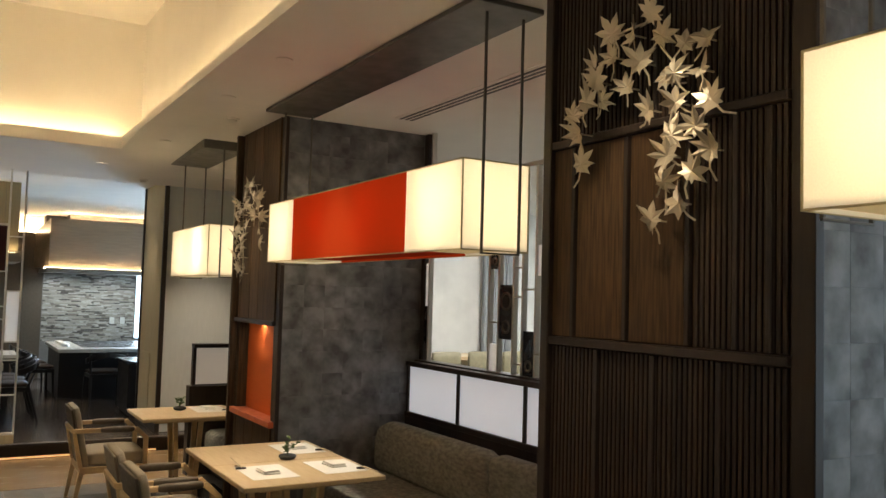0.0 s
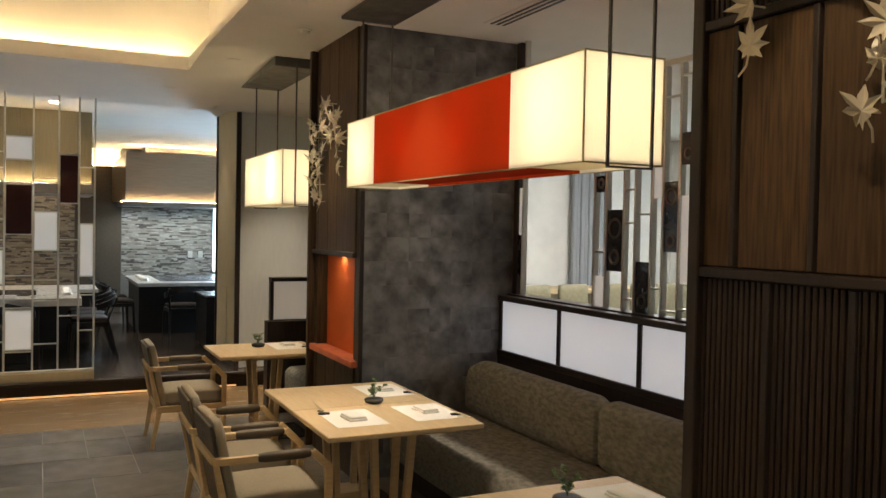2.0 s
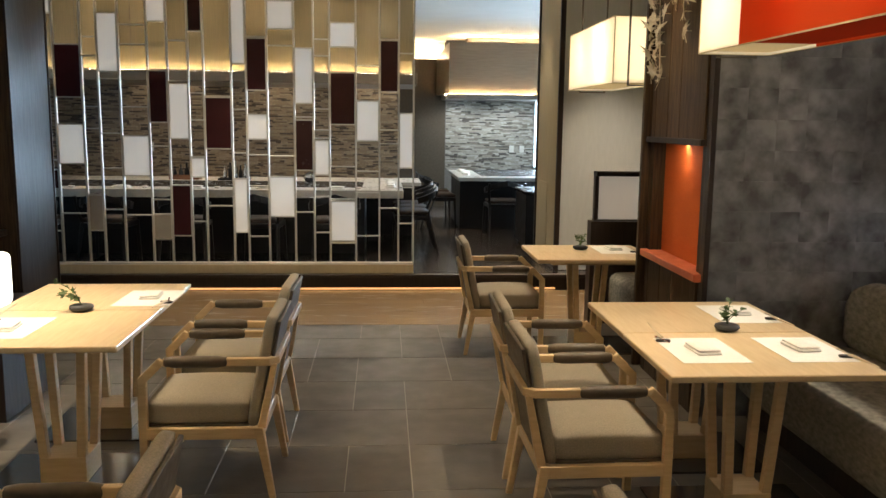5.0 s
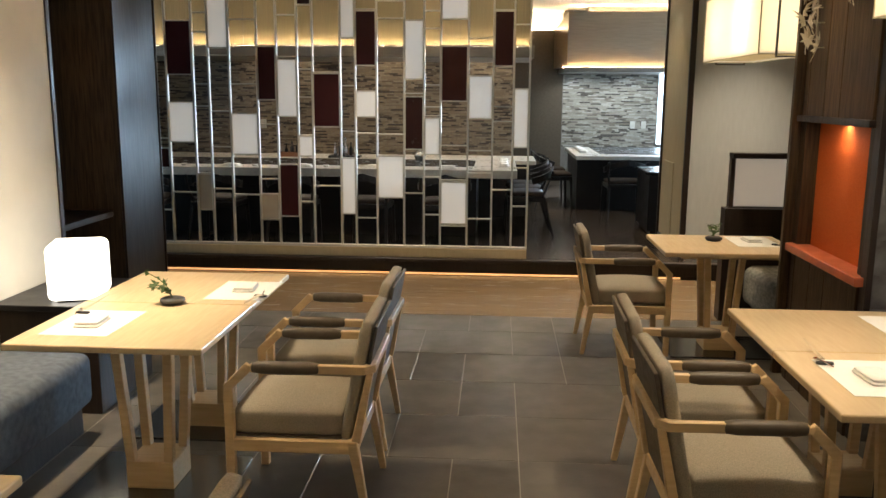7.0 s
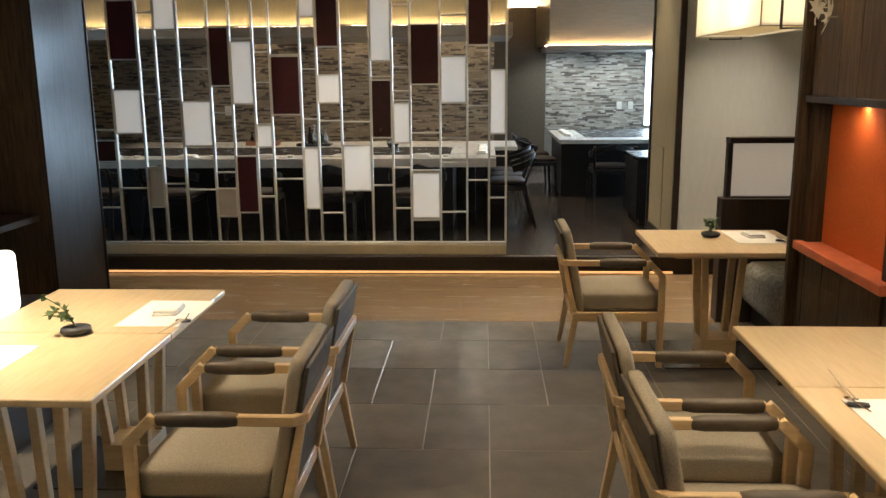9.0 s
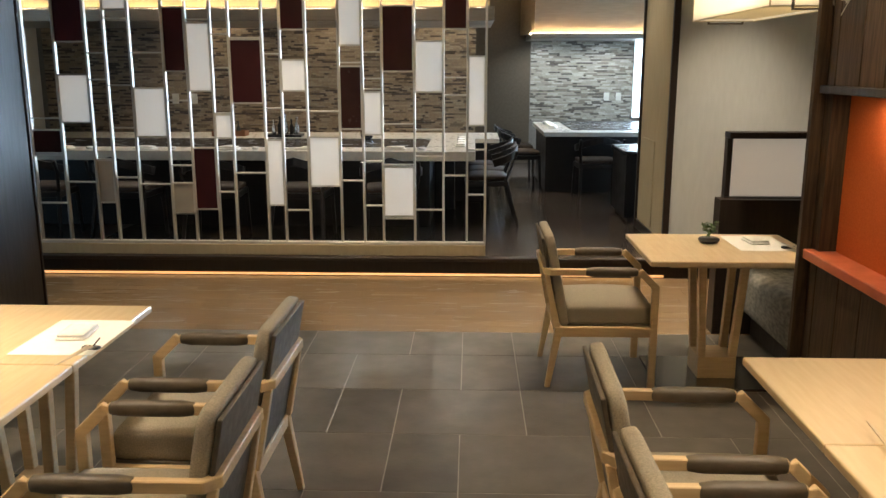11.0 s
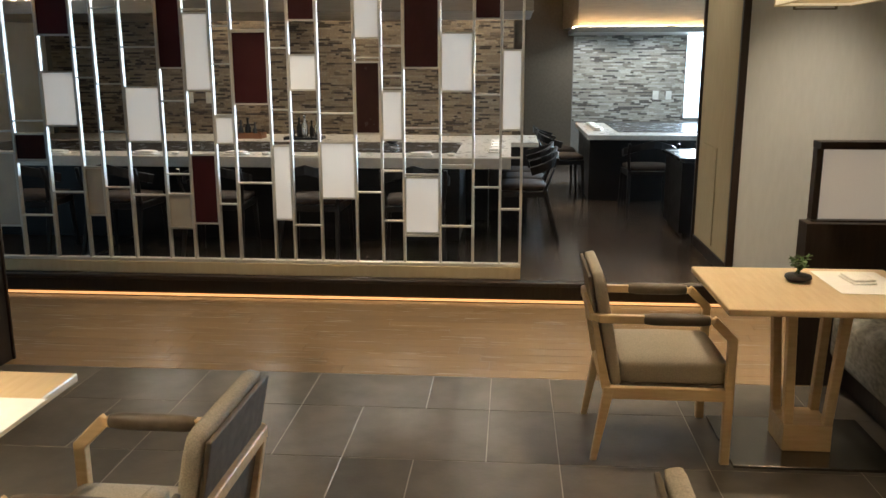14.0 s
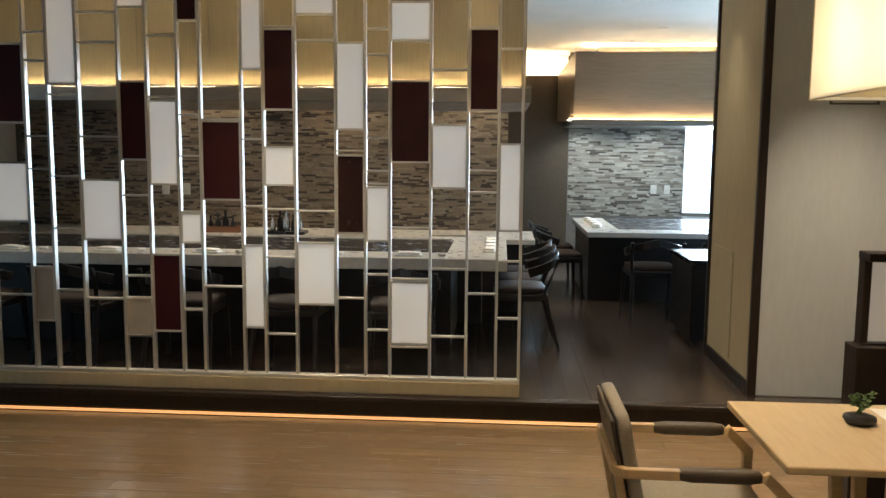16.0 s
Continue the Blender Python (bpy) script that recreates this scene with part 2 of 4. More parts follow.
# Paler tones than MOSAIC: the bay's daylight put into the colour.
MOSAIC_PALE = [material("daylit_mosaic_strip", c, 0.3, second=[v * 0.8 for v in c], scale=40, bump=0.05, per_piece=0.2)
               for c in ((0.47, 0.43, 0.36), (0.37, 0.33, 0.27), (0.22, 0.19, 0.15), (0.105, 0.088, 0.07), (0.53, 0.49, 0.42))]
BLUEGREY = material("grey_curtain", (0.30, 0.315, 0.335), 0.85, second=(0.25, 0.265, 0.285), scale=5, stretch=(10, 10, 0.5))
PALEWALL = material("pale_wall", (0.74, 0.74, 0.71), 0.85, scale=3)
KHAKI = material("khaki_leather", (0.25, 0.225, 0.14), 0.55, scale=25, bump=0.08)

# ---- mesh helpers ----


def box(x0, x1, y0, y1, z0, z1, bevel=0.0, seg=1):
    bm = bmesh.new()
    bmesh.ops.create_cube(bm, size=1.0)
    bmesh.ops.scale(bm, vec=(x1 - x0, y1 - y0, z1 - z0), verts=bm.verts)
    bmesh.ops.translate(bm, vec=((x0 + x1) / 2, (y0 + y1) / 2, (z0 + z1) / 2), verts=bm.verts)
    if bevel:
        bmesh.ops.bevel(bm, geom=bm.edges[:], offset=bevel, segments=seg, profile=0.5, affect="EDGES")
    return bm


def join(*bms):
    out = bmesh.new()
    for b in bms:
        me = bpy.data.meshes.new("tmp")
        b.to_mesh(me)
        out.from_mesh(me)
        bpy.data.meshes.remove(me)
        b.free()
    return out


def cyl(r, z0, z1, x=0.0, y=0.0, n=16, r2=None):
    bm = bmesh.new()
    bmesh.ops.create_cone(bm, cap_ends=True, segments=n, radius1=r, radius2=r if r2 is None else r2, depth=z1 - z0)
    bmesh.ops.translate(bm, vec=(x, y, (z0 + z1) / 2), verts=bm.verts)
    return bm


def lathe(profile, n=20):
    """A turned shape from (radius, height) pairs."""
    bm = bmesh.new()
    rings = []
    for r, z in profile:
        rings.append([bm.verts.new((r * math.cos(2 * math.pi * k / n), r * math.sin(2 * math.pi * k / n), z)) for k in range(n)])
    for a, b in zip(rings, rings[1:]):
        for k in range(n):
            bm.faces.new((a[k], a[(k + 1) % n], b[(k + 1) % n], b[k]))
    bm.faces.new(rings[0][::-1])
    bm.faces.new(rings[-1])
    return bm


def beam(points, w, h, bevel=0.004, up=(0, 0, 1)):
    """A square bar along a line of points, mitred at the corners. w across, h along up."""
    bm = bmesh.new()
    pts = [Vector(p) for p in points]
    rings = []
    for i, p in enumerate(pts):
        d0 = (p - pts[i - 1]).normalized() if i else (pts[1] - p).normalized()
        d1 = (pts[i + 1] - p).normalized() if i < len(pts) - 1 else d0
        d = (d0 + d1).normalized()
        u = Vector(up)
        s = d0.cross(u)
        if s.length < 0.1:
            u = Vector((1, 0, 0))
            s = d0.cross(u)
        s.normalize()
        u2 = s.cross(d).normalized() if abs(s.dot(d)) < 0.05 else u
        if abs(s.dot(d)) >= 0.05:
            s = d.cross(u).normalized()
        k = 1.0 / max(0.5, d.dot(d0))
        ku, ks = (k, 1) if abs(u2.dot(d0)) > 0.02 else (1, k)
        ks = k if abs(s.dot(d0)) > 0.02 else 1
        rings.append([bm.verts.new(p + s * a * w / 2 * ks + u2 * b * h / 2 * ku) for a, b in ((-1, -1), (1, -1), (1, 1), (-1, 1))])
    for a, b in zip(rings, rings[1:]):
        for k in range(4):
            bm.faces.new((a[k], a[(k + 1) % 4], b[(k + 1) % 4], b[k]))
    bm.faces.new(rings[0][::-1])
    bm.faces.new(rings[-1])
    bmesh.ops.recalc_face_normals(bm, faces=bm.faces[:])
    if bevel:
        bmesh.ops.bevel(bm, geom=bm.edges[:], offset=bevel, segments=1, affect="EDGES")
    return bm


def leg4(x0, y0, x1, y1, z0, z1, w0, w1, bevel=0.003):
    """A tapered, leaning square leg from (x0, y0, z0) to (x1, y1, z1)."""
    bm = bmesh.new()
    lo = [bm.verts.new((x0 + a * w0 / 2, y0 + b * w0 / 2, z0)) for a, b in ((-1, -1), (1, -1), (1, 1), (-1, 1))]
    hi = [bm.verts.new((x1 + a * w1 / 2, y1 + b * w1 / 2, z1)) for a, b in ((-1, -1), (1, -1), (1, 1), (-1, 1))]
    for k in range(4):
        bm.faces.new((lo[k], lo[(k + 1) % 4], hi[(k + 1) % 4], hi[k]))
    bm.faces.new(lo[::-1])
    bm.faces.new(hi)
    if bevel:
        bmesh.ops.bevel(bm, geom=bm.edges[:], offset=bevel, segments=1, affect="EDGES")
    return bm


def cushion(x0, x1, y0, y1, z0, z1, r=0.03, crown=0.015, n=8):
    """An upholstered block with soft rounded edges and a slightly domed top."""
    bm = box(x0, x1, y0, y1, z0, z1)
    bmesh.ops.subdivide_edges(bm, edges=bm.edges[:], cuts=n, use_grid_fill=True)
    cx, cy, hx, hy = (x0 + x1) / 2, (y0 + y1) / 2, (x1 - x0) / 2, (y1 - y0) / 2
    lo, hi = Vector((x0 + r, y0 + r, z0 + r)), Vector((x1 - r, y1 - r, z1 - r))
    for v in bm.verts:
        c = Vector((min(max(v.co.x, lo.x), hi.x), min(max(v.co.y, lo.y), hi.y), min(max(v.co.z, lo.z), hi.z)))
        d = v.co - c
        if d.length > 1e-6:
            v.co = c + d.normalized() * r
        if v.co.z > (z0 + z1) / 2:
            fx, fy = (v.co.x - cx) / hx, (v.co.y - cy) / hy
            v.co.z += crown * max(0, 1 - fx * fx) * max(0, 1 - fy * fy)
    return bm


def smooth(me, flat=False):
    for p in me.polygons:
        p.use_smooth = not flat


def mesh_of(name, bm, mat, soft=False):
    me = bpy.data.meshes.new(name)
    bm.normal_update()
    bm.to_mesh(me)
    bm.free()
    me.materials.append(mat)
    if soft:
        smooth(me)
    return me


def part(name, bm, mat, parent=None, label="", soft=False, m=None):
    ob = new(name, mesh_of(name, bm, mat, soft))
    if parent is not None:
        ob.parent = parent
    if m is not None:
        ob.matrix_basis = m
    if label:
        ob["label"] = label
    return ob


def thing(name, m, label, category, group=""):
    ob = new(name)
    ob.empty_display_size = 0.1
    ob.matrix_basis = m
    return tagged(ob, label, category, group)


def structure(name, bm, mat, label="", category=""):
    return tagged(part(name, bm, mat), label, category, kind="structure")

CEIL = 3.07
DECK = 0.155

# ---- setting: floors ----
structure("floor", box(-4.2, 5.2, -3.0, 10.24, -0.10, -0.0016), GROUT, "dark slate tiles and an oak strip on a screed", "floor")
structure("floor_deck", box(-4.6, 5.2, 10.25, 17.4, -0.10, DECK - 0.012), DARKTRIM, "raised floor of the grill room", "floor")
structure("step_riser", box(-4.6, 5.2, 10.235, 10.25, 0.035, DECK - 0.002, 0.002), DARKTRIM, "dark brown step riser", "step")
structure("step_nosing", box(-4.6, 5.2, 10.212, 10.28, DECK - 0.03, DECK, 0.004), DARKTRIM, "dark wooden step nosing", "step")
structure("light_strip_step", box(-4.6, 2.1, 10.238, 10.249, 0.006, 0.022), LED_STEP, "amber light strip under the step", "light strip")

# ---- setting: ceiling ----
CX, CY0, CY1 = 1.345, -1.2, 8.72


def ceil_z(y):
    """Height of the dining ceiling, which falls gently towards the grill room."""
    return CEIL - 0.14 * max(0.0, y - 7.8) / 2.62


ceiling_bm = join(
    box(CX, 8.2, -3.0, 7.8, CEIL, CEIL + 0.06), box(CX, 8.2, 7.8, 10.42, CEIL, CEIL + 0.06),
    box(-4.6, -CX, -3.0, 7.8, CEIL, CEIL + 0.06), box(-4.6, -CX, 7.8, 10.42, CEIL, CEIL + 0.06),
    box(-CX, CX, CY1, 10.42, CEIL, CEIL + 0.06), box(-CX, CX, -3.0, CY0, CEIL, CEIL + 0.06))
for v in ceiling_bm.verts:
    if v.co.z < CEIL + 0.03:
        v.co.z = ceil_z(v.co.y)
structure("ceiling", ceiling_bm, PLASTER, "off-white plaster ceiling with a lit coffer", "ceiling")
structure("ceiling_coffer", join(
    box(CX + 0.2, CX + 0.26, CY0 - 0.2, CY1 + 0.2, CEIL + 0.06, 4.25), box(-CX - 0.26, -CX - 0.2, CY0 - 0.2, CY1 + 0.2, CEIL + 0.06, 4.25),
    box(-CX - 0.26, CX + 0.26, CY1 + 0.2, CY1 + 0.26, CEIL + 0.06, 4.25), box(-CX - 0.26, CX + 0.26, CY0 - 0.26, CY0 - 0.2, CEIL + 0.06, 4.25),
    box(-CX - 0.26, CX + 0.26, CY0 - 0.26, CY1 + 0.26, 4.25, 4.3)), PLASTER, "raised ceiling coffer with hidden cove light", "ceiling")
structure("light_strip_cove", join(
    box(CX + 0.10, CX + 0.13, CY0, CY1, CEIL + 0.062, CEIL + 0.075), box(-CX - 0.13, -CX - 0.10, CY0, CY1, CEIL + 0.062, CEIL + 0.075),
    box(-CX, CX, CY1 + 0.10, CY1 + 0.13, CEIL + 0.062, CEIL + 0.075), box(-CX, CX, CY0 - 0.13, CY0 - 0.10, CEIL + 0.062, CEIL + 0.075)), LED_COVE,
    "warm light strip hidden in the cove", "light strip")
KCEIL = 3.0
structure("ceiling_grill_room", box(-4.6, 5.2, 10.48, 17.4, KCEIL, KCEIL + 0.06), PLASTER, "white ceiling of the grill room", "ceiling")
structure("ceiling_fascia", box(-4.6, 5.2, 10.42, 10.48, 2.93, CEIL + 0.06), PLASTER, "plaster drop between the two ceilings", "ceiling")

# ---- setting: walls that close the place ----
structure("wall_south", join(box(-4.6, -1.6, -3.1, -3.0, -0.1, 3.2), box(1.8, 8.2, -3.1, -3.0, -0.1, 3.2), box(-1.6, 1.8, -3.1, -3.0, -0.1, 0.3), box(-1.6, 1.8, -3.1, -3.0, 2.4, 3.2)), CREAM, "cream wall", "wall")
structure("window_2", box(-1.6, 1.8, -3.09, -3.07, 0.3, 2.4), SKYGLASS2, "daylit window", "window")
structure("wall_west", box(-2.72, -2.13, -3.0, 7.40, -0.1, 3.07), CREAM, "cream wall behind the bench", "wall")
structure("window_4", box(-4.59, -4.57, 8.95, 10.15, 0.25, 2.5), SKYGLASS4, "daylit window at the end of the passage", "window")
structure("wall_west_far", box(-4.7, -4.6, -3.1, 10.3, -0.1, 3.2), GREYWALL, "grey wall", "wall")
structure("wall_west_grill", box(-4.66, -4.56, 10.3, 17.4, -0.1, 3.2), CREAM, "cream wall of the grill room", "wall")
structure("wall_north_grill", box(-4.6, 5.2, 17.3, 17.4, -0.1, 3.2), DARKTRIM, "dark brown wall", "wall")
structure("wall_east_grill", box(5.1, 5.2, 10.6, 17.3, -0.1, 3.2), GREYWALL, "grey wall", "wall")
structure("window_5", box(5.06, 5.08, 13.2, 16.7, 0.4, 2.2), SKYGLASS5, "daylit side window of the far bay", "window")
structure("wall_grey", box(2.168, 5.2, 10.47, 10.57, 0.16, CEIL), GREYWALL, "grey cloth-covered wall", "wall")
structure("baseboard", box(2.168, 5.2, 10.455, 10.57, 0.0, 0.16, 0.003), DARKTRIM, "dark baseboard", "baseboard")
structure("wall_maroon_strip", box(3.225, 3.75, 10.45, 10.47, 0.2, CEIL, 0.002), MAROON, "maroon wall hanging on the grey wall", "wall panel")
structure("trim_wall_edge", box(2.118, 2.168, 10.44, 10.48, 0.0, CEIL, 0.004), DARKTRIM, "dark vertical edge trim", "trim")
structure("wall_beige", box(2.13, 2.166, 10.482, 11.53, DECK + 0.09, KCEIL), BEIGEWALL, "beige cloth-covered wall beside the opening", "wall")
structure("baseboard_beige", box(2.118, 2.166, 10.482, 11.53, DECK, DECK + 0.09, 0.003), DARKTRIM, "dark baseboard", "baseboard")
structure("trim_wall_end", box(2.11, 2.24, 11.53, 11.57, DECK, KCEIL, 0.004), DARKTRIM, "dark vertical edge trim", "trim")
part("access_panel", box(2.122, 2.132, 10.93, 11.40, DECK + 0.12, DECK + 0.85, 0.003), BEIGEWALL, bpy.data.objects["wall_beige"])
structure("wall_east_booth", box(3.45, 3.55, 7.64, 10.47, 0, CEIL), DARKWOOD, "dark wood wall at the end booth", "wall")
structure("wall_east_bar", join(box(7.9, 8.0, -3.0, 12.0, -0.1, CEIL)), PALEWALL, "pale wall of the bar room", "wall")
structure("wall_north_bar", box(3.55, 8.0, 10.2, 10.3, -0.1, CEIL), PALEWALL, "pale wall of the bar room", "wall")
structure("floor_bar", box(5.2, 8.0, -3.0, 10.3, -0.1, -0.004), DARKPLANK, "dark floor of the bar room", "floor")

# ---- setting: pillars and booth walls on the right ----
PX = 2.155


def tile_wall(name, x0, x1, y, z0, z1, w=0.165, h=0.165):
    wall = structure(name, box(x0, x1, y + 0.008, y + 0.11, z0, z1), DARKTRIM, "wall clad in mottled slate-grey tiles", "wall")
    cols, rows = math.ceil((x1 - x0) / w), math.ceil((z1 - z0) / h)
    shared = {}
    for i in range(cols):
        for j in range(rows):
            a0, a1 = x0 + i * w, min(x1, x0 + (i + 1) * w)
            b0, b1 = z0 + j * h, min(z1, z0 + (j + 1) * h)
            key = (round(a1 - a0, 3), round(b1 - b0, 3))
            if key not in shared:
                shared[key] = mesh_of("tile", box(0.0002, key[0] - 0.0002, 0, 0.012, 0.0002, key[1] - 0.0002, 0.0004), WALLTILE)
            t = new("tile", shared[key])
            t.parent = wall
            t.location = (a0, y - 0.0006 * ((i * 7 + j * 3) % 3) / 2, b0)
    return wall


tile_wall("wall_tiled_booth", PX + 0.03, 3.37, 6.64, 0, CEIL)
tile_wall("wall_tiled_near", PX + 0.03, 3.40, 2.23, 0, CEIL)
structure("trim_tiled_end", box(3.37, 3.42, 6.63, 6.76, 0, CEIL, 0.003), DARKTRIM, "dark end post", "trim")
structure("trim_pillar_corner", box(PX, PX + 0.03, 6.63, 6.70, 0, CEIL, 0.003), DARKTRIM, "dark corner strip", "trim")
structure("trim_pillar_corner_near", box(PX - 0.01, PX + 0.03, 2.20, 2.28, 0, CEIL, 0.003), DARKTRIM, "dark corner strip", "trim")

structure("wall_east_near", join(box(3.45, 3.55, -3.0, 2.34, 0, 0.9), box(3.45, 3.55, -3.0, 2.34, 2.5, CEIL), box(3.45, 3.55, 1.9, 2.34, 0.9, 2.5), box(3.45, 3.55, -3.0, -1.5, 0.9, 2.5)), CREAM, "cream wall with a window", "wall")
structure("window_3", box(3.50, 3.52, -1.5, 1.9, 0.9, 2.5), SKYGLASS3, "daylit window of the near booth", "window")

# pillar with the orange niche
NZ0, NZ1, NY0, NY1 = 0.805, 1.49, 6.70, 7.58
structure("pillar_niche", join(
    box(PX + 0.004, 2.42, 6.70, 7.687, 0, NZ0 - 0.02), box(PX + 0.004, 2.42, 6.70, 7.687, NZ1 + 0.03, CEIL),
    box(PX + 0.004, 2.42, NY1, 7.687, NZ0 - 0.02, NZ1 + 0.03), box(2.252, 2.42, 6.75, NY1, NZ0 - 0.02, NZ1 + 0.03),
    box(2.42, 3.40, 6.75, 7.687, 0, CEIL)),
    DARKWOOD, "dark wood-clad pillar with a lit niche", "pillar")
pn = bpy.data.objects["pillar_niche"]
for k, (a, b) in enumerate(((6.70, 7.10), (7.10, 7.31), (7.31, 7.54), (7.54, 7.60))):
    part("panel", box(PX - 0.012, PX + 0.004, a + 0.003, b - 0.003, NZ1 + 0.05, CEIL, 0.002), PANELWOOD, pn)
    part("panel", box(PX - 0.012, PX + 0.004, a + 0.003, b - 0.003, 0.0, NZ0 - 0.045, 0.002), DARKWOOD, pn)
part("rail", box(PX - 0.03, PX + 0.01, 6.69, 7.65, NZ1 + 0.015, NZ1 + 0.05, 0.004), DARKTRIM, pn)
part("niche_shelf", box(PX - 0.04, 2.252, 6.66, 7.64, NZ0 - 0.045, NZ0, 0.004), ORANGE_TOP, pn, "orange niche shelf")
part("niche_back", box(2.236, 2.250, 6.76, NY1 - 0.004, NZ0, NZ1 + 0.012), ORANGE, pn, "orange cloth niche back")
part("niche_side", box(2.165, 2.250, 6.705, 6.76, NZ0, NZ1 + 0.012), DARKWOOD, pn)
lamp("niche_lamp", "AREA", look((2.19, 7.18, NZ1 + 0.005), (2.21, 7.18, NZ0)), 1.8, WARM, 0.04, 0.3)

part("edge_post", box(PX - 0.052, PX + 0.003, 7.652, 7.69, 0, CEIL, 0.003), DARKWOOD, pn)

# pillar with ribbed panelling
Y0, Y1 = 2.28, 3.425
RZ1, RZ2 = 1.595, 2.375
pr = structure("pillar_ribbed", box(PX + 0.006, 3.40, Y0, Y1, 0, CEIL), DARKWOOD, "dark wood pillar with ribbed panelling", "pillar")
for z in (RZ1, RZ2):
    part("rail", box(PX - 0.028, PX + 0.004, Y0, Y1, z - 0.016, z + 0.016, 0.004), DARKTRIM, pr)
part("edge_post", box(PX - 0.035, PX + 0.03, Y1 - 0.04, Y1 + 0.01, 0, CEIL, 0.004), DARKTRIM, pr)
for y in (3.259, 2.967, 2.672, 2.476, 2.35):
    part("stile", box(PX - 0.020, PX + 0.004, y - 0.010, y + 0.010, RZ1 + 0.02, RZ2 - 0.02, 0.003), DARKTRIM, pr)
for y in (3.115, 2.825, 2.537):
    part("stile", box(PX - 0.020, PX + 0.004, y - 0.011, y + 0.011, 0, RZ1 - 0.02, 0.003), DARKTRIM, pr)
    part("stile", box(PX - 0.020, PX + 0.004, y - 0.009, y + 0.009, RZ2 + 0.02, CEIL, 0.003), DARKTRIM, pr)
for a, b in ((2.977, 3.249), (2.682, 2.957), (3.269, 3.41)):
    part("panel", box(PX - 0.010, PX + 0.004, a + 0.008, b - 0.008, RZ1 + 0.02, RZ2 - 0.02, 0.002), PANELWOOD, pr)


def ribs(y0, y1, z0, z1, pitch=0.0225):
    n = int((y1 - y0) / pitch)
    me = mesh_of("rib", box(-0.008, 0.004, -0.0075, 0.0075, z0, z1, 0.002), SHADED_RIBWOOD)
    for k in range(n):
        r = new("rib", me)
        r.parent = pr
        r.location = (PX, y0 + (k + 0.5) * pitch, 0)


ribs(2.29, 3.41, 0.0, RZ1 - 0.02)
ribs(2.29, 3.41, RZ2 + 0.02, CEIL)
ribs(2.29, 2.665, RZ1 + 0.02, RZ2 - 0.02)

# low booth wall with paper panels
WX = 3.234


def paper_wall(name, length, m, divisions, z0=0.835, z1=1.217, paper=PAPER):
    """A low dark wall with paper panels that emit faintly, along local +y, its face at local x = 0."""
    w = structure(name, box(0.0, 0.11, 0, length, 0, z0 - 0.03), DARKTRIM, "low dark wood wall with white paper panels", "wall")
    w.matrix_basis = m
    part("frame", join(box(-0.004, 0.07, 0, length, z0 - 0.03, z0 + 0.012, 0.003), box(-0.004, 0.11, 0, length, z1 - 0.015, z1 + 0.022, 0.003)), DARKTRIM, w)
    for a in divisions:
        part("mullion", box(-0.002, 0.06, a - 0.016, a + 0.016, z0 + 0.012, z1 - 0.015, 0.003), DARKTRIM, w)
    for a, b in zip(divisions, divisions[1:]):
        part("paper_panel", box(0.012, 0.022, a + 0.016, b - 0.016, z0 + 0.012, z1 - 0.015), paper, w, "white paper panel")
    return w


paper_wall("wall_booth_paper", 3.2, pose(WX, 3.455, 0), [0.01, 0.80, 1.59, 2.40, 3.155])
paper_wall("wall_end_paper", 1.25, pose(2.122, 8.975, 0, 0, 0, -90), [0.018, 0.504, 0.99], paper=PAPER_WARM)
structure("wall_end_base", box(2.085, 3.45, 8.845, 8.975, 0, 0.84, 0.003), DARKTRIM, "dark wood base of the low wall", "wall")

# west pillar and bench side
structure("pillar_west", join(box(-2.62, -2.135, 8.24, 8.92, 0, CEIL)), DARKWOOD, "dark wood pillar", "pillar")
pw = bpy.data.objects["pillar_west"]
part("panel", box(-2.137, -2.128, 8.25, 8.91, 0, CEIL, 0.002), PILLAR_PANEL, pw, "satin dark panel")
for y in (8.24, 8.92):
    part("edge_strip", box(-2.135, -2.118, y - 0.008, y + 0.008, 0, CEIL, 0.002), DARKTRIM, pw)
structure("trim_west_edge", box(-2.20, -2.12, 7.40, 7.437, 0, CEIL, 0.003), DARKTRIM, "dark edge strip of the cream wall", "trim")
structure("wall_west_recess", box(-2.80, -2.66, 7.40, 8.26, 0, CEIL), DARKTRIM, "dark wall at the back of a recess", "wall")
structure("recess_shelf", box(-2.66, -2.2, 7.44, 8.24, 0.80, 0.84, 0.004), DARKTRIM, "dark shelf in the recess", "shelf")
structure("wall_west_return", box(-4.6, -2.60, 8.80, 8.90, 0, CEIL), DARKTRIM, "dark panelled wall", "wall")

# ---- lattice screen ----
BARS = [-3.428, -3.229, -3.033, -2.841, -2.600, -2.354, -2.209, -2.017, -1.761, -1.582, -1.393, -1.254, -1.001, -0.865, -0.670, -0.422, -0.242, -0.093, 0.154, 0.377, 0.560, 0.701]
LY = 10.32
LZ0 = 0.262
screen = thing("lattice_screen", pose(0, LY, 0), "tall satin-metal lattice screen with maroon and white inset panels", "screen")
part("plinth", box(-3.46, 0.708, -0.035, 0.06, DECK, LZ0 - 0.022, 0.004), BEIGEWALL, screen, "beige metal plinth")
part("bottom_rail", box(-3.46, 0.708, -0.022, 0.03, LZ0 - 0.022, LZ0, 0.003), STEEL, screen)
bar_me = mesh_of("bar", box(-0.0085, 0.0085, -0.02, 0.02, LZ0, CEIL, 0.002), STEEL)
for x in BARS:
    b = new("bar", bar_me)
    b.parent = screen
    b.location.x = x
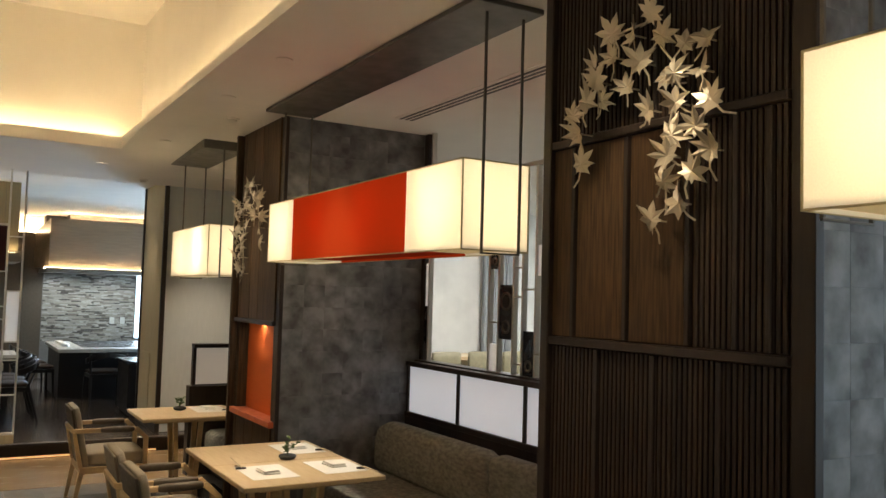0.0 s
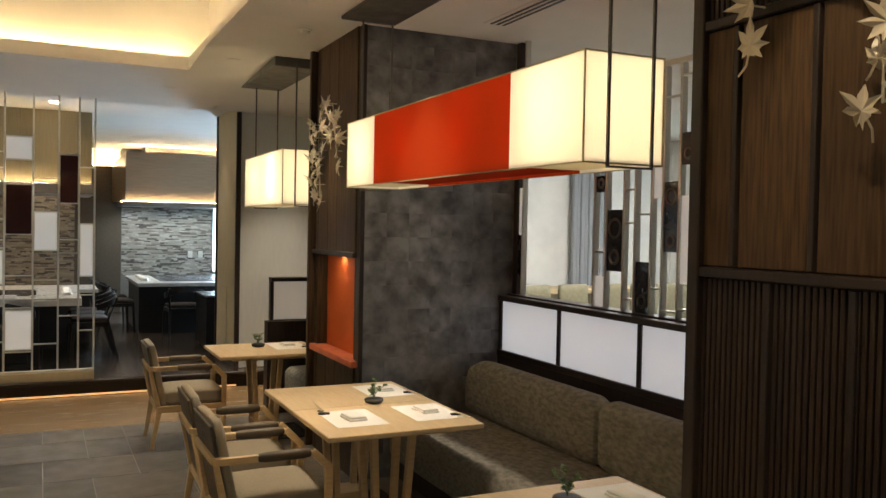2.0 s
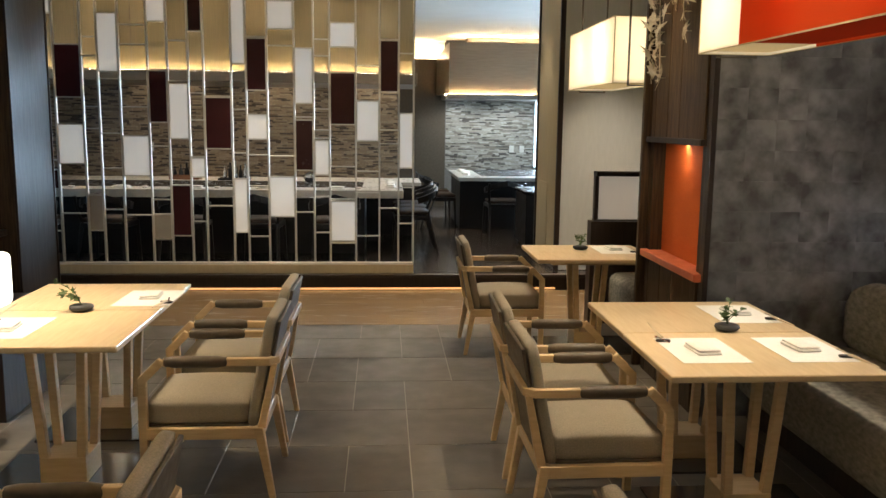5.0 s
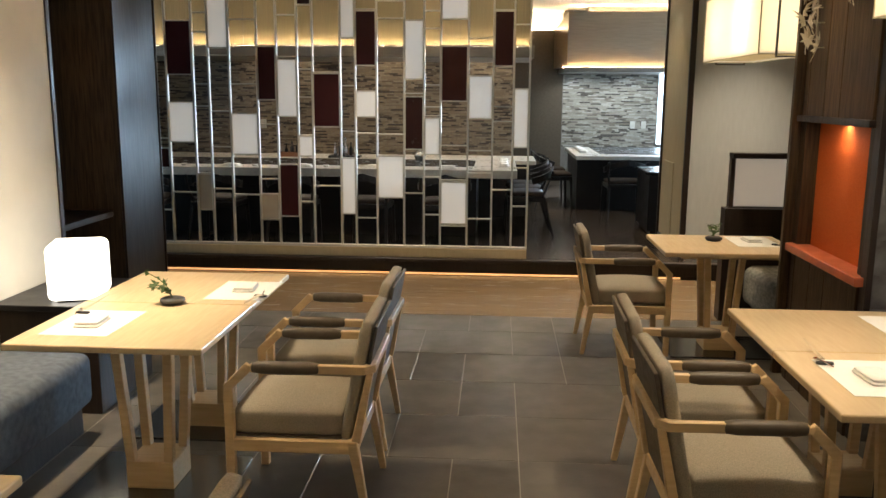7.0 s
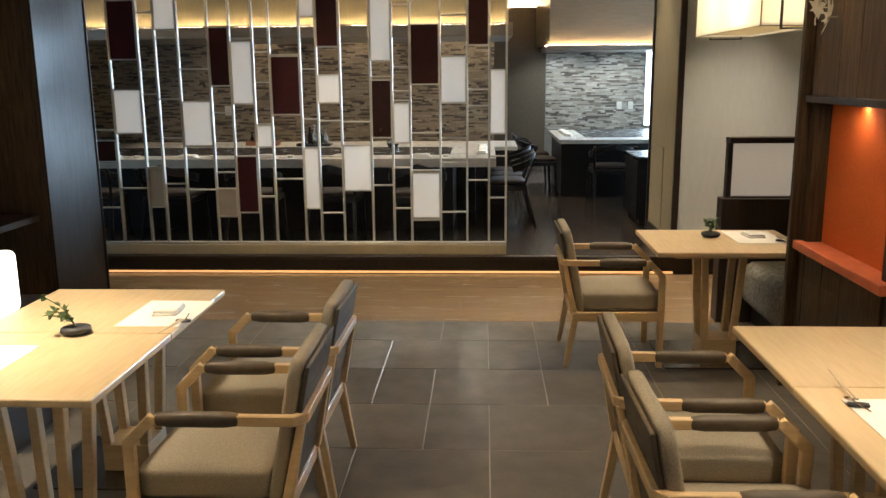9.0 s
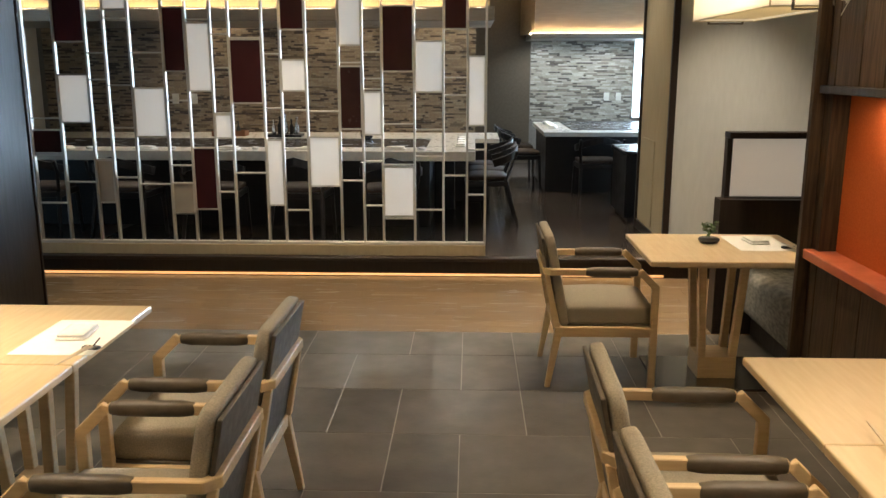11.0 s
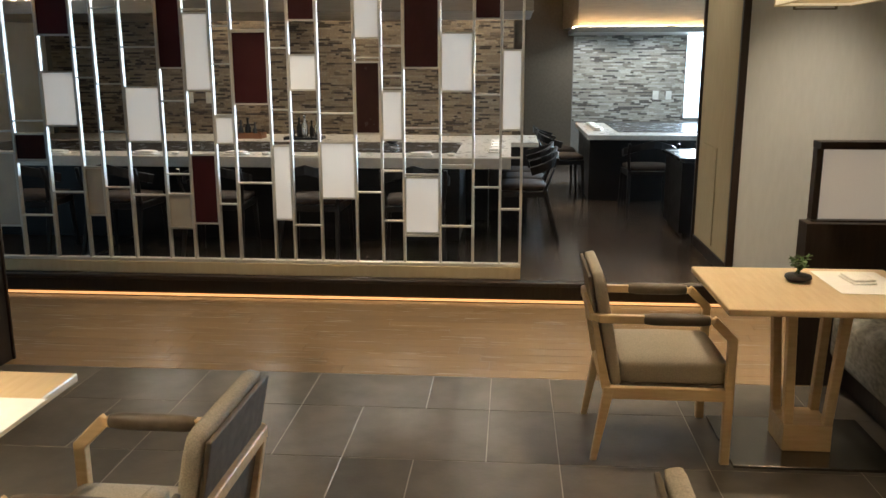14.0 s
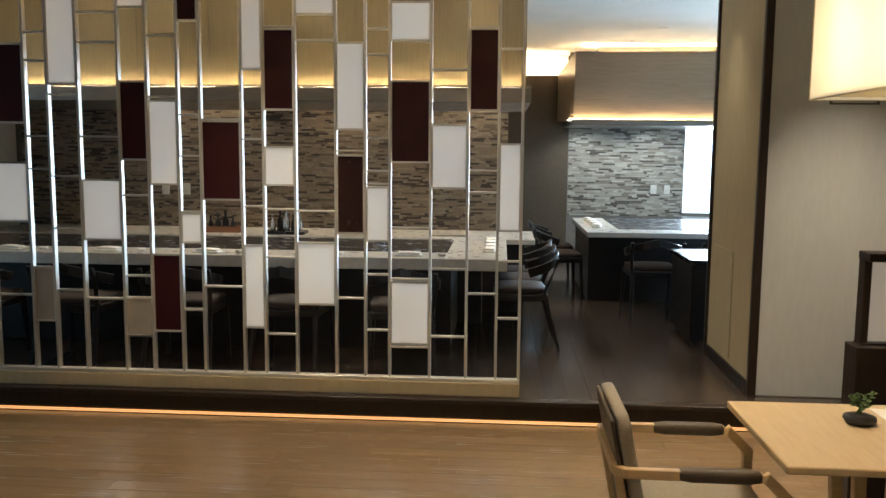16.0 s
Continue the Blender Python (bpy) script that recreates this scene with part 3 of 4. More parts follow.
# cells by column, counted from the opening: rungs at heights; panels from height to height
CELLS = [
    ("2.251 0.991 0.640", "w 1.694 1.177"),
    ("2.375 1.537 1.406 0.789", "m 2.365 1.893"),
    ("2.131 1.143 0.937 0.519", "w 1.805 1.429"),
    ("1.186 0.872 0.450", "w 2.520 2.299|m 2.063 1.582|w 0.853 0.470"),
    ("2.367 2.216 1.725 1.529 1.451 0.897 0.551", "w 1.429 1.105"),
    ("1.648 0.747", "w 2.285 1.775|b 1.620 1.148"),
    ("2.302 1.281", "w 2.704 2.453|w 1.084 0.705"),
    ("2.380 1.289 0.994 0.512", "m 2.365 1.891|w 1.666 1.437"),
    ("1.713 1.305", "w 2.799 2.132|w 1.062 0.552"),
    ("1.831 0.804", "m 1.819 1.343"),
    ("1.857 1.608 1.266 0.654", "b 2.904 2.418|w 1.254 1.077"),
    ("2.331 1.965", "w 1.940 1.434|m 0.998 0.517"),
    ("1.362 0.861 0.480", "w 2.720 2.499|m 2.056 1.583|t 0.721 0.483"),
    ("2.467 2.291 1.722 0.713", "w 1.455 1.086"),
    ("1.976 1.477 1.152 0.764", "w 2.564 2.041"),
    ("2.352 2.181 1.721 1.520 0.905", "t 0.900 0.566"),
    ("1.558 0.727", "m 2.279 1.804|w 1.558 1.193"),
    ("1.225 0.955 0.559", "b 1.135 0.940|w 2.677 2.556"),
    ("1.953 1.553 1.152", "t 1.002 0.482"),
    ("2.151 1.451 0.750", "w 1.851 1.451"),
    ("1.749 1.048", "m 1.648 1.148"),
]
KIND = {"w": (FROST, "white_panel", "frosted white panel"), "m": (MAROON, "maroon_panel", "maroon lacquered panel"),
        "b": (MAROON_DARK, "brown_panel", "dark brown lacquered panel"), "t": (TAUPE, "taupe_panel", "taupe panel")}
for k, (rungs, panels) in enumerate(CELLS):
    x1, x0 = BARS[-1 - k] - 0.0085, BARS[-2 - k] + 0.0085
    for z in rungs.split():
        z = float(z)
        part("rung", box(x0, x1, -0.018, 0.018, z - 0.006, z + 0.006, 0.002), STEEL, screen)
    for p in panels.split("|"):
        kind, hi, lo = p.split()
        mat, nm, lab = KIND[kind]
        hi, lo = float(hi), float(lo)
        part("panel_frame", join(box(x0, x1, -0.018, 0.018, hi - 0.006, hi + 0.006), box(x0, x1, -0.018, 0.018, lo - 0.006, lo + 0.006),
                                 box(x0, x0 + 0.005, -0.016, 0.016, lo + 0.006, hi - 0.006), box(x1 - 0.005, x1, -0.016, 0.016, lo + 0.006, hi - 0.006)), STEEL, screen)
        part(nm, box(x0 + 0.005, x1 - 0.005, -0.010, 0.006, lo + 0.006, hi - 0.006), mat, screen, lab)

# ---- lanterns ----


def lantern(m, length, near_white, red, width=0.36, height=0.403, plate_h=3.045, z0=1.994, label="", plate_y=-0.12):
    """A long box lantern along local +y, its near left bottom corner over the origin; hung from a dark ceiling plate."""
    th = thing("pendant_lantern", m, label, "pendant lamp", "box lanterns over the tables")
    z1, t = z0 + height, 0.006
    cuts = [(0.0, near_white, SHADE, "cream_shade")]
    if red:
        cuts += [(near_white, length - 0.47, RED_SHADE, "red_shade"), (length - 0.47, length, SHADE, "cream_shade")]
    else:
        cuts = [(0.0, length, SHADE, "cream_shade")]
    for a, b, mat, nm in cuts:
        sh = box(0.0, width, a, b, z0, z1)
        ends = [f for f in sh.faces if (f.normal.y < -0.5 and a > 0) or (f.normal.y > 0.5 and b < length)]
        ends += [f for f in sh.faces if f.normal.z < -0.5]
        bmesh.ops.delete(sh, geom=ends, context="FACES")
        bmesh.ops.solidify(sh, geom=sh.faces[:], thickness=0.005)
        part(nm, sh, mat, th, "red cloth shade" if mat is RED_SHADE else "cream cloth shade")
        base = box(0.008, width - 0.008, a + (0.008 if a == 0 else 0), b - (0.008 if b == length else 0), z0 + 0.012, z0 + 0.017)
        part("base_cloth", base, RED_UNDER if mat is RED_SHADE else SHADE_UNDER, th, "cloth base coloured darker for its shaded underside")
    e = 0.003
    rims = []
    for z in (z0, z1):
        for x in (0, width):
            rims.append(box(x - e, x + e, -e, length + e, z - e, z + e))
        for y in (0, length):
            rims.append(box(e, width - e, y - e, y + e, z - e, z + e))
    for x in (0, width):
        for y in (0, length):
            rims.append(box(x - e, x + e, y - e, y + e, z0 + e, z1 - e))
    part("seam", join(*rims), SHADE_TRIM, th)
    for y in (-0.014, length + 0.014):
        for x in (width * 0.27, width * 0.83):
            part("rod", box(x - 0.006, x + 0.006, y - 0.006, y + 0.006, z0 - 0.010, plate_h, 0.002), DARKMETAL, th)
        part("cross_bar", box(width * 0.27 - 0.006, width * 0.83 + 0.006, y - 0.005, y + 0.005, z0 - 0.018, z0 - 0.010, 0.002), DARKMETAL, th)
    part("ceiling_plate", box(-0.03, width - 0.02, plate_y, length + 0.08, plate_h, CEIL, 0.004), DARKMETAL, th)
    return th


def bulb(x, y, z, watts):
    lamp("lantern_bulb", "POINT", pose(x, y, z), watts, LANTERN, 0.06)


lantern(pose(1.98, 3.83, 0), 2.58, 0.53, True, z0=1.968, label="long cream and red cloth box lantern hung over the booth")
bulb(2.16, 4.11, 2.19, 9)
bulb(2.16, 6.17, 2.19, 6)
bulb(2.16, 4.85, 2.19, 4)
bulb(2.16, 5.55, 2.19, 4)
lantern(pose(1.92, 7.77, 0), 1.33, 1.33, False, plate_y=0.17, z0=1.885, height=0.43, plate_h=2.985, label="cream cloth box lantern hung over the end table")
bulb(2.10, 8.15, 2.10, 10)
bulb(2.10, 8.75, 2.10, 9)
lantern(pose(1.80, -0.57, 0), 2.56, 0.53, True, z0=1.985, height=0.385, label="long cream and red cloth box lantern hung over the near booth")
bulb(1.98, 1.74, 2.19, 9)
bulb(1.98, -0.30, 2.19, 7)
# ---- tables, chairs, benches ----


def chair(m, label="beech armchair with grey fabric seat and brown leather arm pads"):
    """Faces +x; the back feet stand at x = -0.275, the front feet at x = 0.275."""
    th = thing("armchair", m, label, "chair", "armchairs at the tables")
    fl = mesh_of("front_leg", beam([(0.262, 0, 0), (0.262, 0, 0.535), (0.185, 0, 0.612), (0.165, 0, 0.612)], 0.030, 0.036, 0.003, up=(1, 0, 0)), BEECH)
    for y in (-0.235, 0.235):
        o = new("front_leg", fl)
        o.parent = th
        o.location.y = y
        part("back_leg", leg4(-0.270, y, -0.215, y * 0.98, 0, 0.325, 0.026, 0.040), BEECH, th)
        part("side_rail", box(-0.235, 0.262, y - 0.014, y + 0.014, 0.275, 0.325, 0.003), BEECH, th)
        part("arm_pad", cushion(-0.095, 0.172, y - 0.024, y + 0.024, 0.588, 0.638, 0.022, 0.0, 5), LEATHER, th, "brown leather arm pad", soft=True)
    part("arm_rail", beam([(0.172, -0.235, 0.612), (-0.262, -0.235, 0.612), (-0.292, -0.205, 0.612), (-0.292, 0.205, 0.612), (-0.262, 0.235, 0.612), (0.172, 0.235, 0.612)], 0.026, 0.034, 0.003), BEECH, th)
    for y in (-0.232, 0.232):
        part("back_post", leg4(-0.228, y * 0.97, -0.284, y * 0.94, 0.318, 0.600, 0.036, 0.026), BEECH, th)
    part("front_rail", box(0.236, 0.262, -0.221, 0.221, 0.275, 0.325, 0.003), BEECH, th)
    part("back_rail", box(-0.235, -0.205, -0.221, 0.221, 0.275, 0.325, 0.003), BEECH, th)
    part("welt", box(-0.172, 0.262, -0.2205, 0.2205, 0.3245, 0.334, 0.002), LEATHER, th, "dark welt under the seat")
    part("seat", cushion(-0.175, 0.262, -0.218, 0.218, 0.328, 0.435, 0.026, 0.022), FABRIC, th, "grey-beige fabric seat cushion", soft=True)
    bk = cushion(-0.026, 0.030, -0.222, 0.222, 0.0, 0.485, 0.022, 0.0)
    tilt = pose(-0.185, 0, 0.318, 0, -11, 0)
    part("backrest", bk, FABRIC, th, "grey fabric backrest", soft=True, m=tilt)
    part("back_shell", box(-0.040, -0.026, -0.216, 0.216, 0.012, 0.475, 0.004, 2), LEATHER, th, "brown leather back", m=tilt)
    return th


def table(m, depth=0.85, width=0.645, shift=0.0, label="pale beech table on a four-slat pedestal"):
    """Centred on the origin; depth along x, width along y."""
    th = thing("table", m, label, "table", "restaurant tables")
    a, b = depth / 2, width / 2
    part("tabletop", box(-a, a, -b, b, 0.672, 0.70, 0.006, 2), BEECH_TOP, th)
    part("under_frame", box(-a + 0.12, a - 0.12, -b + 0.10, b - 0.10, 0.645, 0.672), BEECH, th)
    part("pedestal_block", box(shift - 0.10, shift + 0.10, -0.10, 0.10, 0.012, 0.13, 0.003), BEECH, th)
    for sx in (-1, 1):
        for sy in (-1, 1):
            part("leg", leg4(shift + sx * 0.080, sy * 0.080, shift + sx * 0.110, sy * 0.105, 0.13, 0.646, 0.038, 0.038), BEECH, th)
    part("base_plate", box(shift - 0.335, shift + 0.335, -0.25, 0.25, 0.0, 0.012, 0.002), PLATE, th, "dark steel base plate")
    return th


def place_setting(x, y, turn, z=0.70, spoon=True):
    m = pose(x, y, z, 0, 0, turn)
    mat = tagged(part("place_mat", box(-0.14, 0.14, -0.19, 0.19, 0.0005, 0.002), MAT_PAPER), "white paper place mat on the table", "place mat", "place mats")
    mat.matrix_basis = m
    nap = thing("napkin", m @ pose(0.0, 0.02, 0.002, 0, 0, 4), "folded white napkin on the place mat", "napkin", "napkins")
    part("lower_fold", cushion(-0.05, 0.05, -0.075, 0.075, 0, 0.012, 0.005, 0.003, 4), WHITE, nap, soft=True)
    part("upper_fold", cushion(-0.046, 0.047, -0.07, 0.068, 0.012, 0.024, 0.005, 0.004, 4), WHITE, nap, soft=True)
    rest = tagged(part("chopstick_rest", cushion(-0.012, 0.012, -0.03, 0.03, 0, 0.012, 0.005, 0, 3), CHARCOAL, soft=True), "small dark chopstick rest", "chopstick rest", "chopstick rests")
    rest.matrix_basis = m @ pose(0.115, -0.13, 0.002, 0, 0, 82)
    for k in (0, 1):
        c = tagged(part("chopstick", leg4(0, 0, 0.004, 0.0, 0, 0.22, 0.007, 0.004, 0.001), BAMBOO), "pale wooden chopstick on its rest", "chopstick", "chopsticks")
        c.matrix_basis = m @ pose(0.112 + 0.013 * k, -0.145, 0.018, 93.5, 0, 180 - 3 * k) @ pose(0, 0, 0, 180, 0, 0)
    if spoon:
        sp = thing("spoon", m @ pose(0.13, -0.155, 0.012, 0, 0, -80), "small polished steel spoon", "spoon", "spoons")
        part("bowl", lathe([(0.001, 0), (0.012, 0.002), (0.016, 0.006), (0.014, 0.006), (0.002, 0.003)], 12), SPOON, sp, soft=True)
        part("handle", box(-0.10, -0.014, -0.003, 0.003, 0.003, 0.006, 0.001), SPOON, sp)


def plant(x, y, z, seed, tall=0.1, lean_to=None):
    rng = random.Random(seed)
    th = thing("table_plant", pose(x, y, z), "small green sprig in a round charcoal dish", "plant", "table plants")
    part("dish", lathe([(0.03, 0), (0.045, 0.004), (0.056, 0.016), (0.054, 0.026), (0.04, 0.031), (0.02, 0.030)], 24), CHARCOAL, th, "flat charcoal dish", soft=True)
    for s in range(5):
        a = rng.uniform(0, 6.28) if lean_to is None else radians(lean_to) + rng.uniform(-0.5, 0.5)
        lean = rng.uniform(0.3, 0.9) if lean_to is None else rng.uniform(0.9, 1.6)
        h = tall * rng.uniform(0.35, 0.95)
        pts = [Vector((math.cos(a) * lean * h * u * u, math.sin(a) * lean * h * u * u, 0.028 + h * u)) for u in (0, 0.35, 0.7, 1)]
        part("stem", beam(pts, 0.0025, 0.0025, 0), LEAF, th)
        for q in range(9):
            p = pts[1 + q % 3].lerp(pts[min(3, 2 + q % 3)], rng.random())
            bm = bmesh.new()
            L, W = rng.uniform(0.022, 0.034), rng.uniform(0.016, 0.025)
            vs = [bm.verts.new(c) for c in ((0, 0, 0), (L * 0.4, W / 2, 0.003), (L, 0, -0.002), (L * 0.4, -W / 2, 0.003), (L * 0.45, 0, 0))]
            for i in range(4):
                bm.faces.new((vs[4], vs[i], vs[(i + 1) % 4]))
            g = bmesh.ops.extrude_face_region(bm, geom=bm.faces[:])
            bmesh.ops.translate(bm, vec=(0, 0, 0.0008), verts=[v for v in g["geom"] if isinstance(v, bmesh.types.BMVert)])
            part("leaf", bm, LEAF, th, m=Matrix.Translation(p) @ pose(0, 0, 0, rng.uniform(-40, 40), rng.uniform(-60, 30), rng.uniform(0, 360)))
    return th


def bench(name, m, length, depth=0.66, back=0.80, seat=0.43, label="", r=0.08, cloth=BENCH_FABRIC):
    """A bench along local +y, its back towards local +x; the front edge at x = 0."""
    th = thing("bench", m, label, "bench", "upholstered benches")
    part("plinth", box(0.08, depth, 0.01, length - 0.01, 0, 0.14, 0.003), DARKTRIM, th)
    part("seat", cushion(0, depth - 0.02, 0, length, 0.14, seat, 0.07, 0.012, 14), cloth, th, "upholstered seat", soft=True)
    n = max(1, round(length / 1.6))
    for k in range(n):
        a, b = k * length / n, (k + 1) * length / n
        bc = cushion(depth - 0.12, depth + 0.06, a + 0.002, b - 0.002, seat - 0.02, back, r, 0.0, 16)
        if k == n - 1:
            for v in bc.verts:
                d = max(0.0, min(1.0, (v.co.y - (length - 0.24)) / 0.24))
                v.co.z -= 0.20 * (1 - math.sqrt(max(0.0, 1 - d * d))) * max(0.0, (v.co.z - seat) / (back - seat))
        part("back_cushion", bc, cloth, th, "upholstered back cushion", soft=True)
    return th


# right side
for x, y in ((1.90, 5.478), (1.90, 6.125)):
    table(pose(x, y, 0))
table(pose(1.888, 8.15, 0), width=0.69)
for y in (3.16, 3.807):
    table(pose(1.977, y, 0))
# left side
for y in (5.965, 6.637):
    table(pose(-1.055, y, 0), depth=0.78, width=0.668, shift=0.06)
for y in (3.60, 4.25):
    table(pose(-1.17, y, 0))
first = chair(pose(1.26, 8.17, 0))
for x, y, r in ((1.243, 5.482, 1), (1.248, 6.095, -1), (1.215, 3.18, 0), (1.215, 3.84, 1),
                (-0.328, 5.935, 180), (-0.342, 6.595, 179), (-0.43, 3.57, 180), (-0.43, 4.22, 181)):
    copy_thing(first, pose(x, y, 0, 0, 0, r))

bench("bench", pose(2.36, 3.47, 0), 3.15, depth=0.69, back=0.805, label="long grey tweed bench along the booth wall")
bench("bench", pose(2.24, 7.99, 0), 0.88, depth=0.80, label="short grey tweed bench in the end booth")
bench("bench", pose(-1.49, 6.45, 0, 0, 0, 180), 4.0, depth=0.59, label="long upholstered bench along the cream wall, coloured blue for dim daylight", cloth=BENCH_BLUE)

# table ware
plant(1.966, 5.836, 0.70, 3)
place_setting(1.72, 5.51, 180)
place_setting(2.155, 5.51, 0)
place_setting(2.15, 6.16, 0)
plant(1.862, 8.258, 0.70, 5)
place_setting(2.11, 8.245, 0)
plant(-1.03, 6.29, 0.70, 8, 0.13, lean_to=180)
place_setting(-0.785, 6.575, 0)
place_setting(-1.23, 5.95, 180)
plant(1.997, 3.905, 0.70, 11)
place_setting(2.24, 3.84, 0)

# ledge and lamp at the end of the west bench
side = thing("side_ledge", pose(-1.85, 7.02, 0), "dark lacquered ledge at the end of the bench", "ledge")
part("top", box(-0.28, 0.28, -0.36, 0.32, 0.545, 0.575, 0.004), BLACKWOOD, side)
part("body", box(-0.26, 0.26, -0.34, 0.30, 0, 0.545, 0.003), DARKTRIM, side)
cube = thing("cube_lamp", pose(-1.76, 6.87, 0.575, 0, 0, 18), "glowing white rounded cube lamp on the ledge", "table lamp")
part("base", box(-0.10, 0.10, -0.10, 0.10, 0, 0.008, 0.002), BLACKWOOD, cube)
part("shade", box(-0.14, 0.14, -0.14, 0.14, 0.008, 0.30, 0.035, 4), LAMP_WHITE, cube, "glowing white shade", soft=True)

# ---- maple leaf ornaments ----


def maple(rng, size):
    """One bent seven-pointed maple leaf with a stalk, about size across, in the local xy plane."""
    bm = bmesh.new()
    c = bm.verts.new((0, 0, 0))
    ring = []
    for k in range(7):
        a = radians(-135 + 45 * k)
        r = size * (0.36, 0.44, 0.50, 0.56, 0.50, 0.44, 0.36)[k] * rng.uniform(0.9, 1.1)
        for da, f in ((-16, 0.62), (0, 1.0), (16, 0.62)):
            ring.append(bm.verts.new((r * f * math.sin(a + radians(da)), r * f * math.cos(a + radians(da)), 0)))
        am = a + radians(22.5)
        ring.append(bm.verts.new((size * 0.25 * math.sin(am), size * 0.25 * math.cos(am), 0)))
    for k in range(len(ring)):
        bm.faces.new((c, ring[k], ring[(k + 1) % len(ring)]))
    bx, by = rng.uniform(-1.6, 1.6), rng.uniform(-1.6, 1.6)
    for v in bm.verts:
        v.co.z = -(bx * v.co.x ** 2 + by * v.co.y ** 2) / size * 0.9 + 0.12 * abs(v.co.x)
    g = bmesh.ops.extrude_face_region(bm, geom=bm.faces[:])
    bmesh.ops.translate(bm, vec=(0, 0, 0.0015), verts=[v for v in g["geom"] if isinstance(v, bmesh.types.BMVert)])
    q = rng.uniform(-0.4, 0.4)
    st = beam([(0, -0.05 * size, 0), (q * size * 0.3, -0.4 * size, -0.004), (q * size * 0.9, -0.58 * size, -0.010)], size * 0.05, 0.002, 0)
    bmesh.ops.recalc_face_normals(bm, faces=bm.faces[:])
    return join(bm, st)


LEAVES = ((3.1, 2.63), (3.0, 2.73), (2.79, 2.75), (2.87, 2.69), (2.96, 2.63), (2.82, 2.58), (2.75, 2.66), (2.65, 2.61), (2.55, 2.6), (2.72, 2.51),
          (2.67, 2.51), (2.56, 2.5), (3.05, 2.56), (2.9, 2.51), (3.1, 2.49), (3.02, 2.48), (3.2, 2.46), (3.14, 2.38), (2.79, 2.41), (2.66, 2.41),
          (2.53, 2.4), (2.7, 2.31), (2.58, 2.32), (2.52, 2.24), (2.7, 2.24), (2.61, 2.18), (2.74, 2.16), (2.65, 2.08), (2.76, 2.03), (3.16, 2.27))


def ornament(m, seed, grow=1.0, flip=1):
    rng = random.Random(seed)
    th = thing("leaf_ornament", m, "cascade of bent champagne-metal maple leaves on the dark panel", "wall ornament", "maple leaf ornaments")
    for k, (y, z) in enumerate(LEAVES):
        s = rng.uniform(0.115, 0.155) * grow
        up = rng.uniform(-50, 50)
        face = pose(0, 0, 0, 90, 0, -90) @ pose(0, 0, 0, rng.uniform(-20, 20), rng.uniform(-20, 20), up)
        x = -rng.uniform(0.03, 0.075)
        part("leaf", maple(rng, s), CHAMPAGNE, th, m=Matrix.Translation((x, flip * (y - 2.83), z - 2.40)) @ face)
        part("pin", beam([(x - 0.001, flip * (y - 2.83), z - 2.40), (0.0, flip * (y - 2.83), z - 2.40)], 0.005, 0.005, 0), CHAMPAGNE, th)
    for ys, zs, ye, ze in ((0.25, 0.05, 0.17, 0.32), (0.17, 0.32, -0.05, 0.33), (-0.05, 0.33, -0.16, 0.12), (-0.16, 0.12, -0.10, -0.35)):
        part("twig", beam([(-0.03, flip * ys, zs), (-0.04, flip * ((ys + ye) / 2 + 0.03), (zs + ze) / 2), (-0.03, flip * ye, ze)], 0.007, 0.007, 0), CHAMPAGNE, th)
    return th


ornament(pose(PX - 0.022, 2.83, 2.40), 4)
ornament(pose(PX - 0.014, 7.30, 2.27), 9, flip=-1)
lamp("ornament_spot", "SPOT", look((1.55, 2.6, CEIL - 0.02), (2.15, 2.80, 2.0)), 44, WARM, 0.03, spot=42)
lamp("ornament_spot", "SPOT", look((1.60, 7.2, CEIL - 0.02), (2.15, 7.28, 2.0)), 50, WARM, 0.03, spot=46)

# ---- downlights ----


def downlight(x, y, z, watts, spot=60, color=WARM, target=None, big=1.0):
    th = thing("downlight", pose(x, y, z), "small recessed ceiling downlight with a pale ring", "downlight", "ceiling downlights")
    part("ring", lathe([(big * a, b) for a, b in ((0.036, -0.001), (0.050, -0.001), (0.052, -0.005), (0.047, -0.008), (0.036, -0.006))], 20), PLASTER, th)
    part("lens", lathe([(0.030 * big, -0.001), (0.034 * big, -0.004), (0.026 * big, -0.004 - 0.03 * (big - 1)), (0.008 * big, -0.005 - 0.036 * (big - 1))], 20), SPOT_GLOW, th, "glowing lens")
    lamp("downlight_beam", "SPOT", look((x, y, z - 0.02), target or (x, y, 0)), watts, color, 0.03, spot=spot, blend=0.9)


for x, y, w in ((1.62, 5.2, 150), (1.62, 6.3, 110), (1.62, 8.2, 170), (-1.75, 6.4, 330), (-1.75, 5.6, 170), (1.62, 3.9, 60), (-1.75, 3.9, 150)):
    downlight(x, y, ceil_z(y), w, 62)
# Unseen extra downlight added to brighten the left-hand chairs.
downlight(-1.62, 6.0, CEIL, 190, 50, target=(-0.35, 6.15, 0.4))
for k in range(6):
    downlight(0.345 - 0.69 * k, 11.25, KCEIL, 11, 100, target=(0.345 - 0.69 * k, 11.9, 2.0), big=1.6)
downlight(1.3, 9.5, ceil_z(9.5), 115, 75)
downlight(-0.8, 9.6, ceil_z(9.6), 125, 80)
downlight(1.75, 11.1, KCEIL, 40, 75)
# Unseen downlight added to brighten the grey wall.
downlight(2.6, 9.75, ceil_z(9.75), 190, 75)
for x in (-2.7, -1.6, -0.5, 0.4):
    lamp("hood_fill_lamp", "SPOT", look((x, 12.2, 2.025), (x, 12.0, 0.9)), 42, (1.0, 0.9, 0.75), 0.04, spot=140)
